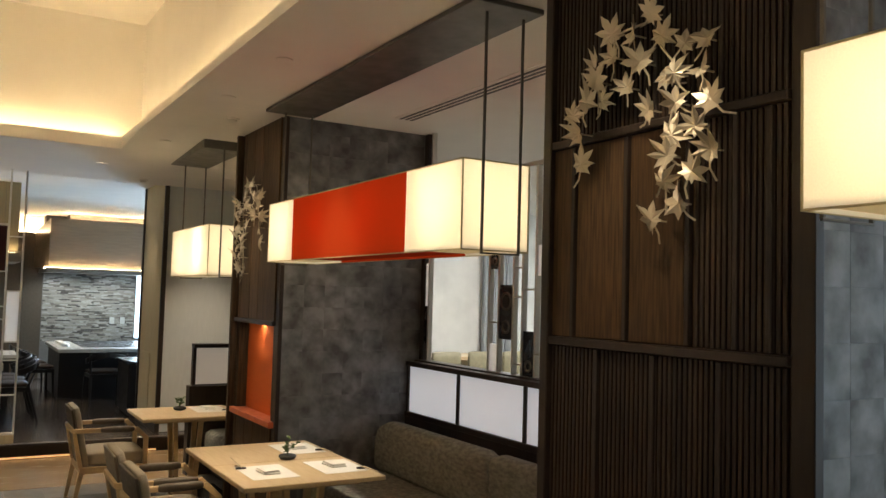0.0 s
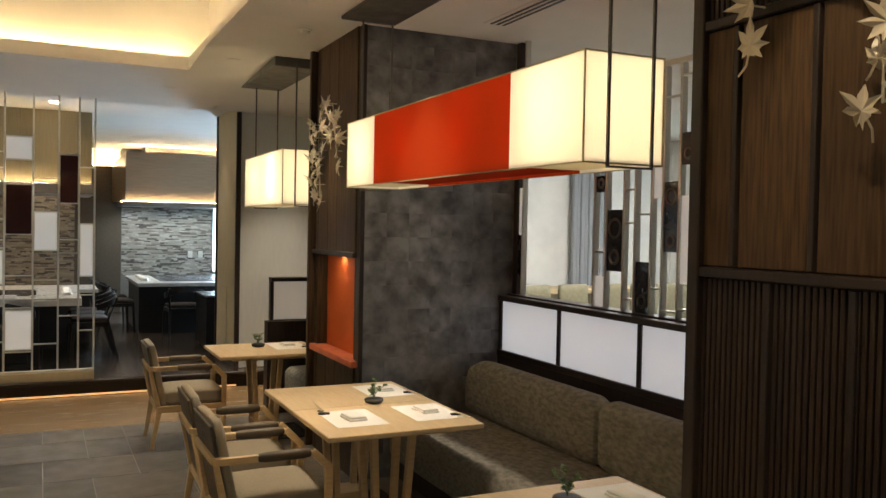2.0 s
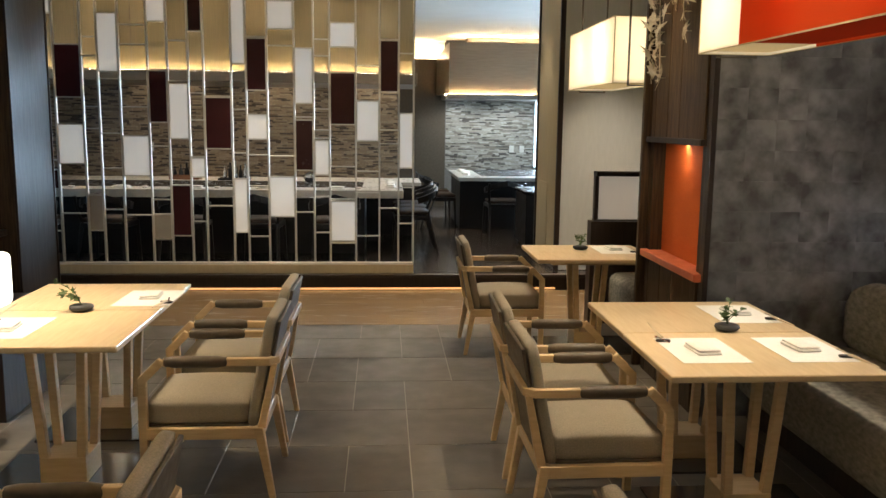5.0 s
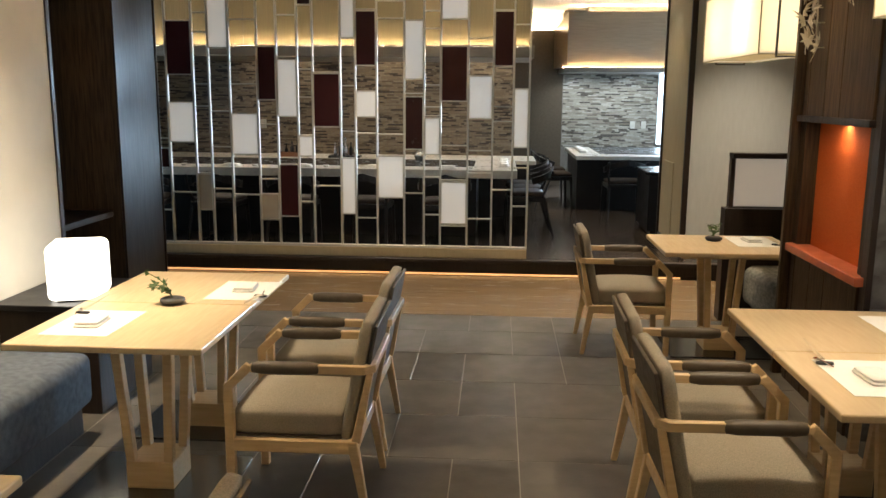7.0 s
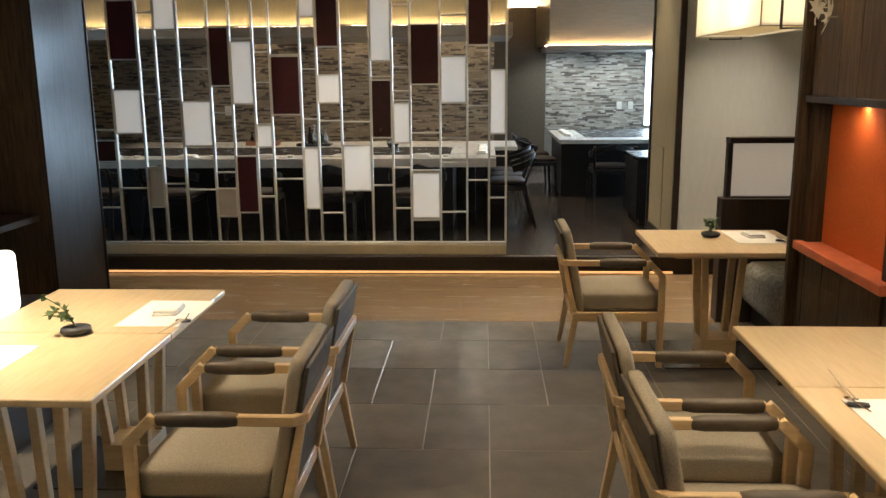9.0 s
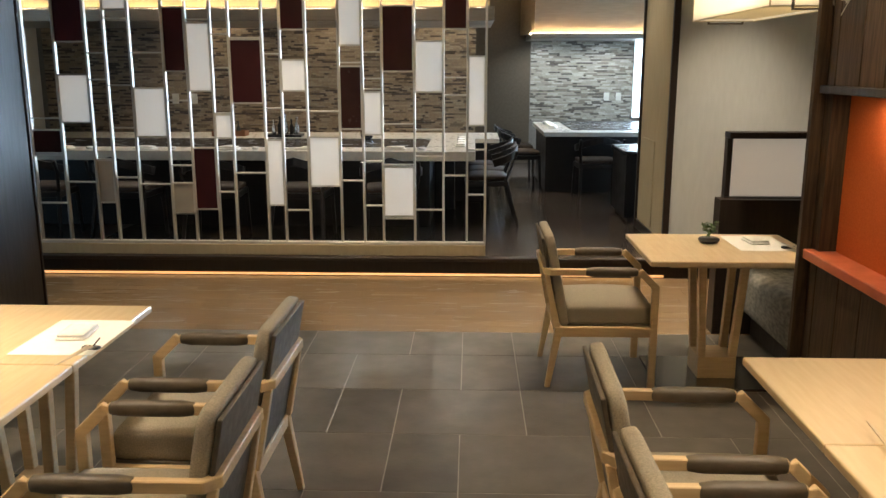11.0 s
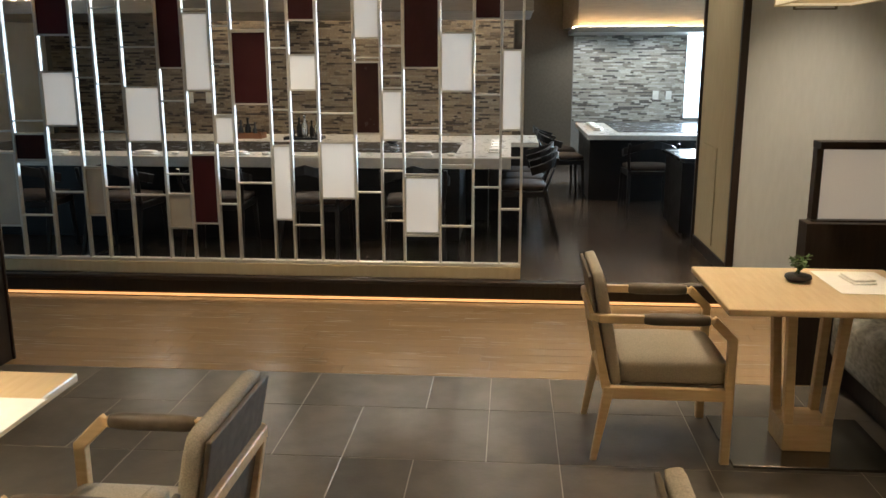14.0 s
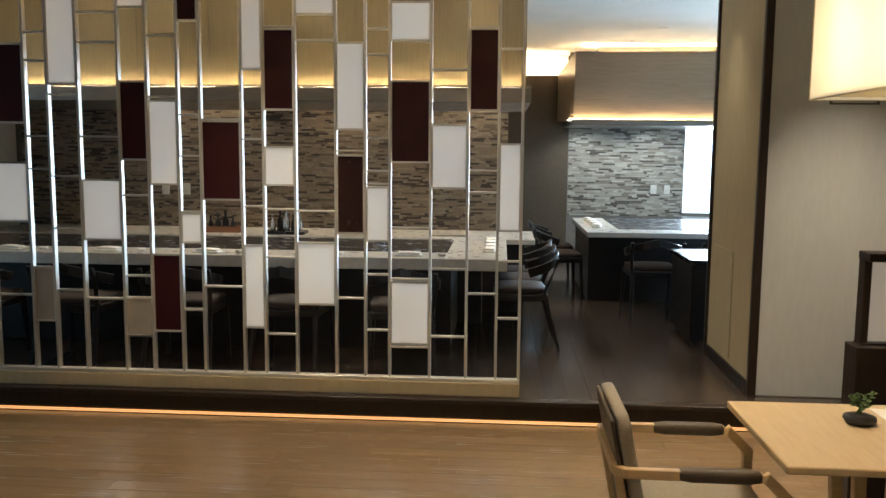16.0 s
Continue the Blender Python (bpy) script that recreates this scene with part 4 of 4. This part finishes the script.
# Unseen cool lamps added to brighten the bay mosaic like daylight.
for x in (1.7, 2.6):
    lamp("hood_fill_lamp", "SPOT", look((x, 16.2, 1.97), (x, 16.6, 0.9)), 34, (0.85, 0.94, 1.0), 0.04, spot=140)
for x in (-2.4, -1.0, 0.3):
    downlight(x, 13.62, KCEIL, 110, 80)
for x in (1.45, 2.3):
    downlight(x, 14.7, KCEIL, 60, 85)

# ---- grill room ----
MY = 13.9


def mosaic(parent, x0, x1, z0, z1, y, seed, h, stretch, tones=MOSAIC):
    """Thin staggered stone strips on a wall that faces -y, joined by tone."""
    rng = random.Random(seed)
    sets = [([], []) for _ in MOSAIC]
    z = z0
    while z < z1 - h:
        x = x0 + rng.uniform(-0.1, 0.0)
        while x < x1:
            w = stretch * rng.choice((0.05, 0.08, 0.12, 0.16, 0.2))
            a, b = max(x0, x) + 0.0008, min(x1, x + w) - 0.0008
            if b - a > 0.005:
                vs, fs = sets[rng.choices(range(5), (4, 4, 3, 3, 3))[0]]
                n, d = len(vs), y - rng.uniform(0.002, 0.008)
                vs += [(a, d, z), (b, d, z), (b, d, z + h - 0.0012), (a, d, z + h - 0.0012), (a, y, z), (b, y, z), (b, y, z + h - 0.0012), (a, y, z + h - 0.0012)]
                fs += [(n, n + 1, n + 2, n + 3), (n + 3, n + 2, n + 6, n + 7), (n, n + 4, n + 5, n + 1), (n, n + 3, n + 7, n + 4), (n + 1, n + 5, n + 6, n + 2)]
            x += w
        z += h
    for (vs, fs), mat in zip(sets, tones):
        me = bpy.data.meshes.new("mosaic_strips")
        me.from_pydata(vs, [], fs)
        me.materials.append(mat)
        o = new("mosaic_strips", me)
        o.parent = parent
        tagged(o, kind="stuff")


wm = structure("wall_mosaic", box(-4.6, 0.64, MY, MY + 0.1, DECK, KCEIL), MOSAIC_BACK, "wall of thin brown and grey stone mosaic strips", "wall")
structure("wall_taupe", box(0.642, 1.478, 16.87, 17.2, DECK, 2.69), TAUPEWALL, "dark taupe wall at the end of the bay", "wall")
mosaic(wm, -4.5, 0.64, 0.80, 2.25, MY, 21, 0.0195, 0.78)
structure("wall_grill_divider", box(0.54, 0.64, MY + 0.101, 17.3, DECK, KCEIL), TAUPEWALL, "dark taupe divider wall", "wall")
structure("wall_bay_upper", box(0.642, 1.478, 17.21, 17.28, 2.4, KCEIL), PLASTER, "pale plaster above the taupe wall", "wall")
wm2 = structure("wall_mosaic_bay", box(1.48, 3.05, 16.9, 17.0, DECK, KCEIL), MOSAIC_BACK, "wall of thin grey stone mosaic strips", "wall")
mosaic(wm2, 1.49, 3.05, 0.80, 2.03, 16.9, 33, 0.023, 0.85, MOSAIC_PALE)

h1 = thing("extractor_hood", pose(0, 0, 0), "long bronze extractor hood with a warm light strip", "hood")
part("body", box(-4.6, 0.76, 12.05, 13.3, 2.165, KCEIL), BRONZE_HOOD, h1, "brushed bronze hood face")
part("rim", box(-4.55, 0.80, 11.93, 13.4, 2.035, 2.15, 0.004), GREY_HOOD, h1, "grey metal rim")
part("lip", box(-4.55, 0.80, 11.932, 11.938, 2.1505, 2.167), GREY_HOOD, h1)
part("light_strip", box(-4.5, 0.75, 11.985, 11.998, 2.152, 2.162), LED, h1, "warm light strip")
for k in range(9):
    part("seam", box(-4.2 + k * 0.6, -4.196 + k * 0.6, 12.047, 12.05, 2.175, KCEIL), GREY_HOOD, h1)
h2 = thing("extractor_hood", pose(0, 0, 0), "taupe extractor hood with a warm light strip", "hood")
hb = box(1.45, 3.6, 15.7, 16.86, 2.07, 2.87)
for v in hb.verts:
    if v.co.y > 16.0 and v.co.x < 2.0:
        v.co.x = 1.32
        v.co.z = min(v.co.z, 2.69)
part("body", hb, BROWN_HOOD, h2, "taupe hood face")
part("rim", box(1.40, 3.7, 15.62, 16.84, 1.985, 2.05, 0.004), GREY_HOOD, h2, "grey metal rim")
part("lip", box(1.40, 3.7, 15.622, 15.628, 2.0505, 2.060), GREY_HOOD, h2)
part("neck", box(1.5, 3.6, 15.75, 16.8, 2.05, 2.07), DARKTRIM, h2)
part("duct", box(1.8, 3.5, 16.3, 16.8, 2.87, KCEIL), GREY_HOOD, h2)
part("light_strip", join(box(1.42, 3.6, 15.655, 15.669, 2.052, 2.062), box(1.405, 1.419, 15.655, 16.0, 2.052, 2.062)), LED, h2, "warm light strip")
part("top_strip", box(1.55, 3.5, 16.15, 16.165, 2.871, 2.878), LED_BAY, h2, "hidden warm light strip")
structure("light_strip_bay", box(0.75, 1.5, 17.05, 17.07, 2.695, 2.705), LED_BAY, "warm light strip on top of the taupe wall", "light strip")

CT = 0.885


def grill_counter(m, x0, x1, y0, y1, label, stone=COUNTER, thick=0.085):
    th = thing("grill_counter", m, label, "counter", "grill counters")
    part("top", box(x0, x1, y0, y1, CT - thick, CT, 0.004), stone, th, "polished stone top")
    part("griddle", box(x0 + 0.35, x1 - 0.45, y0 + 0.38, y1 - 0.05, CT, CT + 0.006, 0.002), BLACKTOP, th, "black griddle plate")
    part("body", box(x0 + 0.05, x1 - 0.42, y0 + 0.32, y1, DECK, CT - thick), BLACKWOOD, th)
    return th


grill_counter(pose(0, 0, 0), -4.5, 0.63, 11.22, 12.52, "long pale stone grill counter laid with napkins")
ret = thing("grill_counter", pose(0, 0, 0), "pale stone counter end laid with white napkins", "counter", "grill counters")
part("top", box(0.15, 0.63, 12.525, 12.80, CT - 0.085, CT, 0.004), COUNTER, ret)
part("body", box(0.18, 0.42, 12.525, 12.78, DECK, CT - 0.085), BLACKWOOD, ret)
grill_counter(pose(0, 0, 0), 1.42, 3.6, 13.46, 15.3, "pale stone grill counter in the far bay", COUNTER, 0.05)
back = thing("back_counter", pose(0, 0, 0), "low pale counter along the mosaic wall", "counter")
part("top", box(-4.5, 0.9, 13.02, MY - 0.002, 0.80, 0.845, 0.004), COUNTER, back)
part("body", box(-4.5, 0.8, 13.06, MY - 0.002, DECK, 0.80), BLACKWOOD, back)
cab = thing("sideboard", pose(0, 0, 0), "glossy black sideboard beside the beige wall", "cabinet")
part("body", box(2.05, 2.55, 11.75, 12.51, DECK + 0.05, 0.805, 0.006), BLACKWOOD, cab)
part("top", box(2.03, 2.57, 11.74, 12.53, 0.805, 0.84, 0.005), BLACKTOP, cab)
part("plinth", box(2.09, 2.5, 11.79, 12.47, DECK, DECK + 0.05), DARKTRIM, cab)


def grill_chair(m):
    """A low black armchair with a hooped back; it faces +y."""
    th = thing("grill_chair", m, "black wooden armchair with a brown seat at the grill counter", "chair", "black chairs in the grill room")
    for x in (-0.21, 0.21):
        part("front_leg", leg4(x * 1.08, 0.20, x, 0.18, 0, 0.42, 0.024, 0.034), BLACKWOOD, th)
        part("back_leg", leg4(x * 1.10, -0.29, x * 0.98, -0.17, 0, 0.44, 0.024, 0.036), BLACKWOOD, th)
        part("back_post", beam([(x * 0.98, -0.17, 0.42), (x * 1.12, -0.24, 0.60), (x * 1.1, -0.27, 0.70)], 0.028, 0.028, 0.003), BLACKWOOD, th)
    part("seat_frame", box(-0.225, 0.225, -0.20, 0.20, 0.375, 0.425, 0.006), BLACKWOOD, th)
    part("seat", cushion(-0.215, 0.215, -0.19, 0.20, 0.425, 0.475, 0.02, 0.012, 6), SEATPAD, th, soft=True)
    arc = [(0.255 * math.cos(radians(a)), -0.05 + 0.235 * math.sin(radians(a)), 0.70 - 0.0012 * abs(a + 90)) for a in range(-180, 1, 15)]
    part("back_hoop", beam(arc, 0.022, 0.07, 0.004), BLACKWOOD, th)
    return th


gc = grill_chair(pose(-0.09, 10.94, DECK, 0, 0, 4))
for x, y, r in ((-0.85, 10.94, -3), (-1.60, 10.94, 2), (-2.36, 10.94, -4), (-3.12, 10.94, 3), (-3.9, 10.94, 0),
                (0.735, 11.77, 92), (0.745, 12.22, 90), (0.735, 12.68, 88), (1.98, 13.12, 3), (2.65, 13.14, -4), (1.20, 14.05, -84), (1.18, 14.75, -88)):
    copy_thing(gc, pose(x, y, DECK, 0, 0, r))


def folded(x, y, z, turn, group):
    n = thing("napkin", pose(x, y, z, 0, 0, turn), "folded white napkin on the counter", "napkin", group)
    part("lower_fold", cushion(-0.10, 0.10, -0.05, 0.05, 0, 0.015, 0.006, 0.004, 3), WHITE, n, soft=True)
    part("upper_fold", cushion(-0.08, 0.085, -0.042, 0.045, 0.015, 0.032, 0.006, 0.006, 3), WHITE, n, soft=True)


for x in (-0.09, -0.85, -1.60, -2.36, -3.12, -3.9):
    folded(x, 11.35, CT, 3 * x, "napkins on the counter")
    p = tagged(part("sauce_dish", lathe([(0.02, 0), (0.03, 0.004), (0.034, 0.024), (0.031, 0.024), (0.02, 0.008)], 14), WHITE, soft=True), "small white sauce dish", "dish", "sauce dishes")
    p.matrix_basis = pose(x + 0.24, 11.37, CT)
for k, y in enumerate((11.72, 11.97, 12.22, 12.47)):
    folded(0.50, y, CT, 84 + 4 * k, "napkins on the counter")
for k in range(4):
    folded(1.58, 14.1 + 0.27 * k, CT, 80 + 6 * k, "napkins on the far counter")

tray = thing("condiment_tray", pose(-2.15, 13.36, 0.845), "wooden tray of condiment bottles", "tray")
part("tray", join(box(-0.19, 0.19, -0.09, 0.09, 0, 0.012), box(-0.19, 0.19, -0.09, -0.08, 0.012, 0.06), box(-0.19, 0.19, 0.08, 0.09, 0.012, 0.06),
                  box(-0.19, -0.18, -0.08, 0.08, 0.012, 0.06), box(0.18, 0.19, -0.08, 0.08, 0.012, 0.06)), material("reddish_wood", (0.22, 0.09, 0.04), 0.5, scale=6), tray)


def bottle(x, y, z, s, mat, lab):
    o = tagged(part("bottle", lathe([(0.030 * s, 0), (0.032 * s, 0.01), (0.032 * s, 0.10 * s), (0.012 * s, 0.14 * s), (0.012 * s, 0.18 * s), (0.016 * s, 0.19 * s), (0.014 * s, 0.205 * s)], 14), mat, soft=True), lab, "bottle", "condiment bottles")
    o.matrix_basis = pose(x, y, z)


for k in range(4):
    bottle(-2.28 + 0.075 * k, 13.36, 0.857, 0.75 + 0.12 * (k % 3), CHARCOAL if k % 2 else BLACKWOOD, "dark condiment bottle in the tray")
tray2 = tagged(part("black_tray", box(-0.20, 0.20, -0.10, 0.10, 0, 0.03, 0.006), BLACKTOP), "black tray with pepper mills", "tray")
tray2.matrix_basis = pose(-1.50, 13.25, 0.845)
for k in range(5):
    bottle(-1.62 + 0.065 * k, 13.23 + 0.03 * (k % 2), 0.875, 0.8 + 0.15 * (k % 3), BLACKWOOD if k % 2 else SPOON, "pepper mill on the black tray")
ball = tagged(part("kettle", lathe([(0.03, 0), (0.055, 0.015), (0.068, 0.055), (0.055, 0.095), (0.02, 0.11), (0.012, 0.125)], 20), SPOON, soft=True), "round copper-toned pot on the counter", "pot")
ball.matrix_basis = pose(-0.47, 12.38, CT + 0.006)


def switch(x, y, z):
    s = thing("wall_switch", pose(x, y, z), "ivory wall switch plate", "switch", "wall switches")
    part("plate", box(-0.04, 0.04, -0.010, 0.0, -0.06, 0.06, 0.003), SWITCH, s)
    part("rocker", box(-0.018, 0.018, -0.014, -0.010, -0.03, 0.03, 0.002), SWITCH, s)


for x in (-2.94, -2.716):
    switch(x, MY - 0.008, 1.24)
for x in (2.65, 2.83):
    switch(x, 16.892, 1.166)
w1 = structure("window_1", box(3.05, 4.7, 16.98, 17.0, 0.85, 2.08), SKYGLASS, "bright daylit window of the far bay", "window")
part("window_frame", join(box(3.0, 4.7, 16.93, 16.98, 2.08, 2.13), box(3.0, 4.7, 16.93, 16.98, 0.80, 0.85)), GREY_HOOD, w1)
structure("wall_bay_window", join(box(3.0, 5.1, 16.9, 17.0, DECK, 0.80), box(3.0, 5.1, 16.9, 17.0, 2.13, KCEIL), box(4.7, 5.1, 16.9, 17.0, 0.80, 2.13)), GREYWALL, "grey wall round the window", "wall")
wd = lamp("window_daylight", "AREA", look((3.85, 16.85, 1.5), (1.9, 12.9, 0.2)), 620, (0.55, 0.77, 1.0), 1.6, 1.3)
wd.data.spread = radians(115)

# ---- bar room behind the booth ----
structure("curtain_bar", join(*[box(6.21 + 0.06 * k, 6.27 + 0.06 * k, 10.05 + 0.015 * (k % 2), 10.12 + 0.015 * (k % 2), 0, CEIL, 0.012) for k in range(9)]), BLUEGREY, "grey pleated curtain in the bar room", "curtain")
bw = structure("window_6", box(7.885, 7.895, 8.5, 9.6, 0.6, 2.7), BAR_SKY, "daylit window of the bar room", "window")
part("window_frame", join(box(7.86, 7.90, 9.05, 9.10, 0.6, 2.7), box(7.86, 7.90, 8.5, 9.6, 1.62, 1.67), box(7.86, 7.90, 9.6, 9.66, 0.6, 2.7), box(7.86, 7.90, 8.44, 8.5, 0.6, 2.7)), DARKMETAL, bw)
bar = thing("bar_counter", pose(0, 0, 0), "pale wooden bar counter", "counter")
part("top", box(4.2, 7.6, 9.40, 9.95, 0.99, 1.04, 0.006), BEECH_TOP, bar)
part("body", box(4.3, 7.5, 9.65, 9.9, 0, 0.99), CREAM, bar)


def bar_chair(m):
    th = thing("bar_chair", m, "khaki leather chair at the bar counter", "chair", "khaki chairs at the bar")
    part("backrest", cushion(-0.19, 0.19, -0.28, -0.21, 0.64, 1.13, 0.03, 0, 6), KHAKI, th, soft=True)
    part("seat", cushion(-0.20, 0.20, -0.26, 0.20, 0.58, 0.67, 0.03, 0.01, 6), KHAKI, th, soft=True)
    for x in (-0.17, 0.17):
        for y in (-0.2, 0.16):
            part("leg", leg4(x * 1.05, y * 1.1, x, y, 0, 0.59, 0.03, 0.04), BEECH, th)
    return th


bc = bar_chair(pose(4.53, 9.25, 0))
for k in range(1, 6):
    copy_thing(bc, pose(4.53 + 0.49 * k, 9.25, 0))
lamp("bar_ceiling_light", "AREA", pose(5.6, 7.5, CEIL - 0.03), 290, (1.0, 0.97, 0.92), 1.6, 4.0)

# bar room screen behind the booth window
bs = thing("window_screen", pose(3.36, 0, 0), "silver lattice with white and black ringed panels above the booth wall", "screen")
part("sill", box(-0.06, 0.05, 3.43, 6.63, 1.229, 1.25, 0.003), DARKTRIM, bs)
part("post", box(-0.02, 0.03, 6.57, 6.63, 1.25, CEIL, 0.003), DARKTRIM, bs)
part("top_rail", box(-0.015, 0.015, 3.43, 5.60, 2.64, 2.67, 0.003), STEEL, bs)
SY = [6.505, 5.641, 5.522, 5.348, 5.242, 5.099, 5.003, 4.871, 4.744, 4.56, 4.42, 4.30, 4.14]
sb = mesh_of("bar", box(-0.02, 0.02, -0.009, 0.009, 1.25, 2.64, 0.002), STEEL)
for y in SY[1:]:
    o = new("bar", sb)
    o.parent = bs
    o.location.y = y
o = part("bar", box(-0.02, 0.02, 6.496, 6.514, 1.25, CEIL, 0.002), STEEL, bs)


def ring(y, z, r):
    bm = bmesh.new()
    n, k = 28, 8
    vs = [[bm.verts.new((-0.012 + 0.009 * math.sin(2 * math.pi * j / k), y + (r + 0.009 * math.cos(2 * math.pi * j / k)) * math.cos(2 * math.pi * i / n),
                         z + (r + 0.009 * math.cos(2 * math.pi * j / k)) * math.sin(2 * math.pi * i / n))) for j in range(k)] for i in range(n)]
    for i in range(n):
        for j in range(k):
            bm.faces.new((vs[i][j], vs[(i + 1) % n][j], vs[(i + 1) % n][(j + 1) % k], vs[i][(j + 1) % k]))
    return bm


def screen_panel(k, z0, z1, kind):
    a, b = SY[k + 1] + 0.009, SY[k] - 0.009
    if kind == "k":
        p = part("black_panel", box(-0.012, 0.012, a, b, z0, z1, 0.002), BLACKTOP, bs, "black panel with raised rings")
        r = (b - a) * 0.36
        part("ring", ring((a + b) / 2, z0 + r * 1.5, r * 0.7), DARKMETAL, p)
        if z1 - z0 > 0.3:
            part("ring", ring((a + b) / 2, z1 - r * 2.0, r), DARKMETAL, p)
    else:
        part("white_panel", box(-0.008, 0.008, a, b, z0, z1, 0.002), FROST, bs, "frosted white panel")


for k, z0, z1, kind in ((1, 1.25, 1.44, "w"), (1, 1.96, 2.06, "k"), (2, 1.478, 1.85, "k"), (4, 1.25, 1.545, "k"), (5, 1.91, 2.11, "w"), (6, 1.61, 2.0, "k"),
                        (7, 2.087, 2.26, "k"), (7, 1.44, 1.92, "w"), (9, 1.4, 1.8, "k"), (10, 1.8, 2.3, "w")):
    screen_panel(k, z0, z1, kind)
for k, z in ((1, 1.59), (3, 1.32), (3, 1.77), (3, 1.967), (4, 1.82), (5, 1.4), (6, 1.28), (6, 2.465), (7, 1.3), (2, 2.2), (7, 2.57)):
    part("rung", box(-0.016, 0.016, SY[k + 1] + 0.009, SY[k] - 0.009, z - 0.006, z + 0.006), STEEL, bs)
part("white_panel", box(-0.008, 0.008, 6.514, 6.57, 1.68, 2.02, 0.002), FROST, bs, "frosted white panel")
part("black_panel", box(-0.012, 0.012, 6.514, 6.57, 1.38, 1.68, 0.002), BLACKTOP, bs, "black panel")

# ---- ceiling fittings ----
sd = thing("slot_diffuser", pose(2.92, 4.3, CEIL), "white linear slot diffuser in the ceiling", "air vent")
part("frame", box(-0.09, 0.09, 0, 1.9, -0.006, 0.0, 0.002), PLASTER, sd)
for k in range(3):
    part("slot", box(-0.055 + 0.045 * k, -0.035 + 0.045 * k, 0.02, 1.88, -0.009, -0.006), CHARCOAL, sd)

for x, y in ((1.825, 10.2), (1.857, 6.99)):
    det = thing("smoke_detector", pose(x, y, ceil_z(y)), "small white smoke detector on the ceiling", "detector", "smoke detectors")
    part("base", lathe([(0.048, 0.0), (0.050, -0.008), (0.044, -0.012)], 20), PLASTER, det)
    part("cap", lathe([(0.034, -0.012), (0.032, -0.026), (0.018, -0.032)], 20), SWITCH, det, soft=True)

# ---- pieces of the floors ----
tile_cache = {}


def floor_piece(name, parent, mat, x0, x1, y0, y1, z, gap, thick=0.012, bevel=0.001):
    key = (name, round(x1 - x0, 3), round(y1 - y0, 3))
    if key not in tile_cache:
        tile_cache[key] = mesh_of(name, box(gap, x1 - x0 - gap, gap, y1 - y0 - gap, -thick, 0, bevel), mat)
    o = new(name, tile_cache[key])
    o.parent = parent
    o.location = (x0, y0, z)


flo = bpy.data.objects["floor"]
G = 0.302
rngt = random.Random(12)
near_rows = ((-2, 0, 1, 2), (-2, -1, 1, 2), (-1, 0, 2), (-2, 0, 1, 3))
y1, row = 8.832, 0
while y1 > -1.0:
    y0 = 8.405 if row == 0 else y1 - 0.53
    cuts = list(near_rows[row]) if row < 4 else [rngt.choice((-2, -1))]
    while cuts[-1] < 11:
        cuts.append(cuts[-1] + rngt.choice((2, 2, 1)))
    while cuts[0] > -10:
        cuts.insert(0, cuts[0] - rngt.choice((2, 2, 1)))
    for i, j in zip(cuts, cuts[1:]):
        a, b = max(0.245 + G * i, -2.62), min(0.245 + G * j, 3.5)
        if b - a > 0.05:
            floor_piece("tile", flo, STONE, a, b, y0, y1, 0, 0.0022)
    y1, row = y0, row + 1
rngf = random.Random(5)
for r in range(12):
    ya, yb = 8.836 + r * 0.1167, 8.836 + (r + 1) * 0.1167
    x = -4.2 - rngf.random() * 0.9
    while x < 5.2:
        a, b = max(x, -4.2), min(x + 0.9, 5.2)
        if b - a > 0.02:
            floor_piece("plank", flo, PLANK, round(a, 2), round(b, 2), ya, yb, 0, 0.0004)
        x += 0.9
deck = bpy.data.objects["floor_deck"]
for c in range(40):
    xa, xb = -2.6 + c * 0.15, -2.6 + (c + 1) * 0.15
    y = 10.283 - (0.0, 0.4, 0.8)[c % 3]
    while y < 17.3:
        a, b = max(y, 10.283), min(y + 1.2, 17.3)
        if b - a > 0.05:
            floor_piece("plank", deck, DARKPLANK, xa, xb, round(a, 2), round(b, 2), DECK, 0.0006)
        y += 1.2
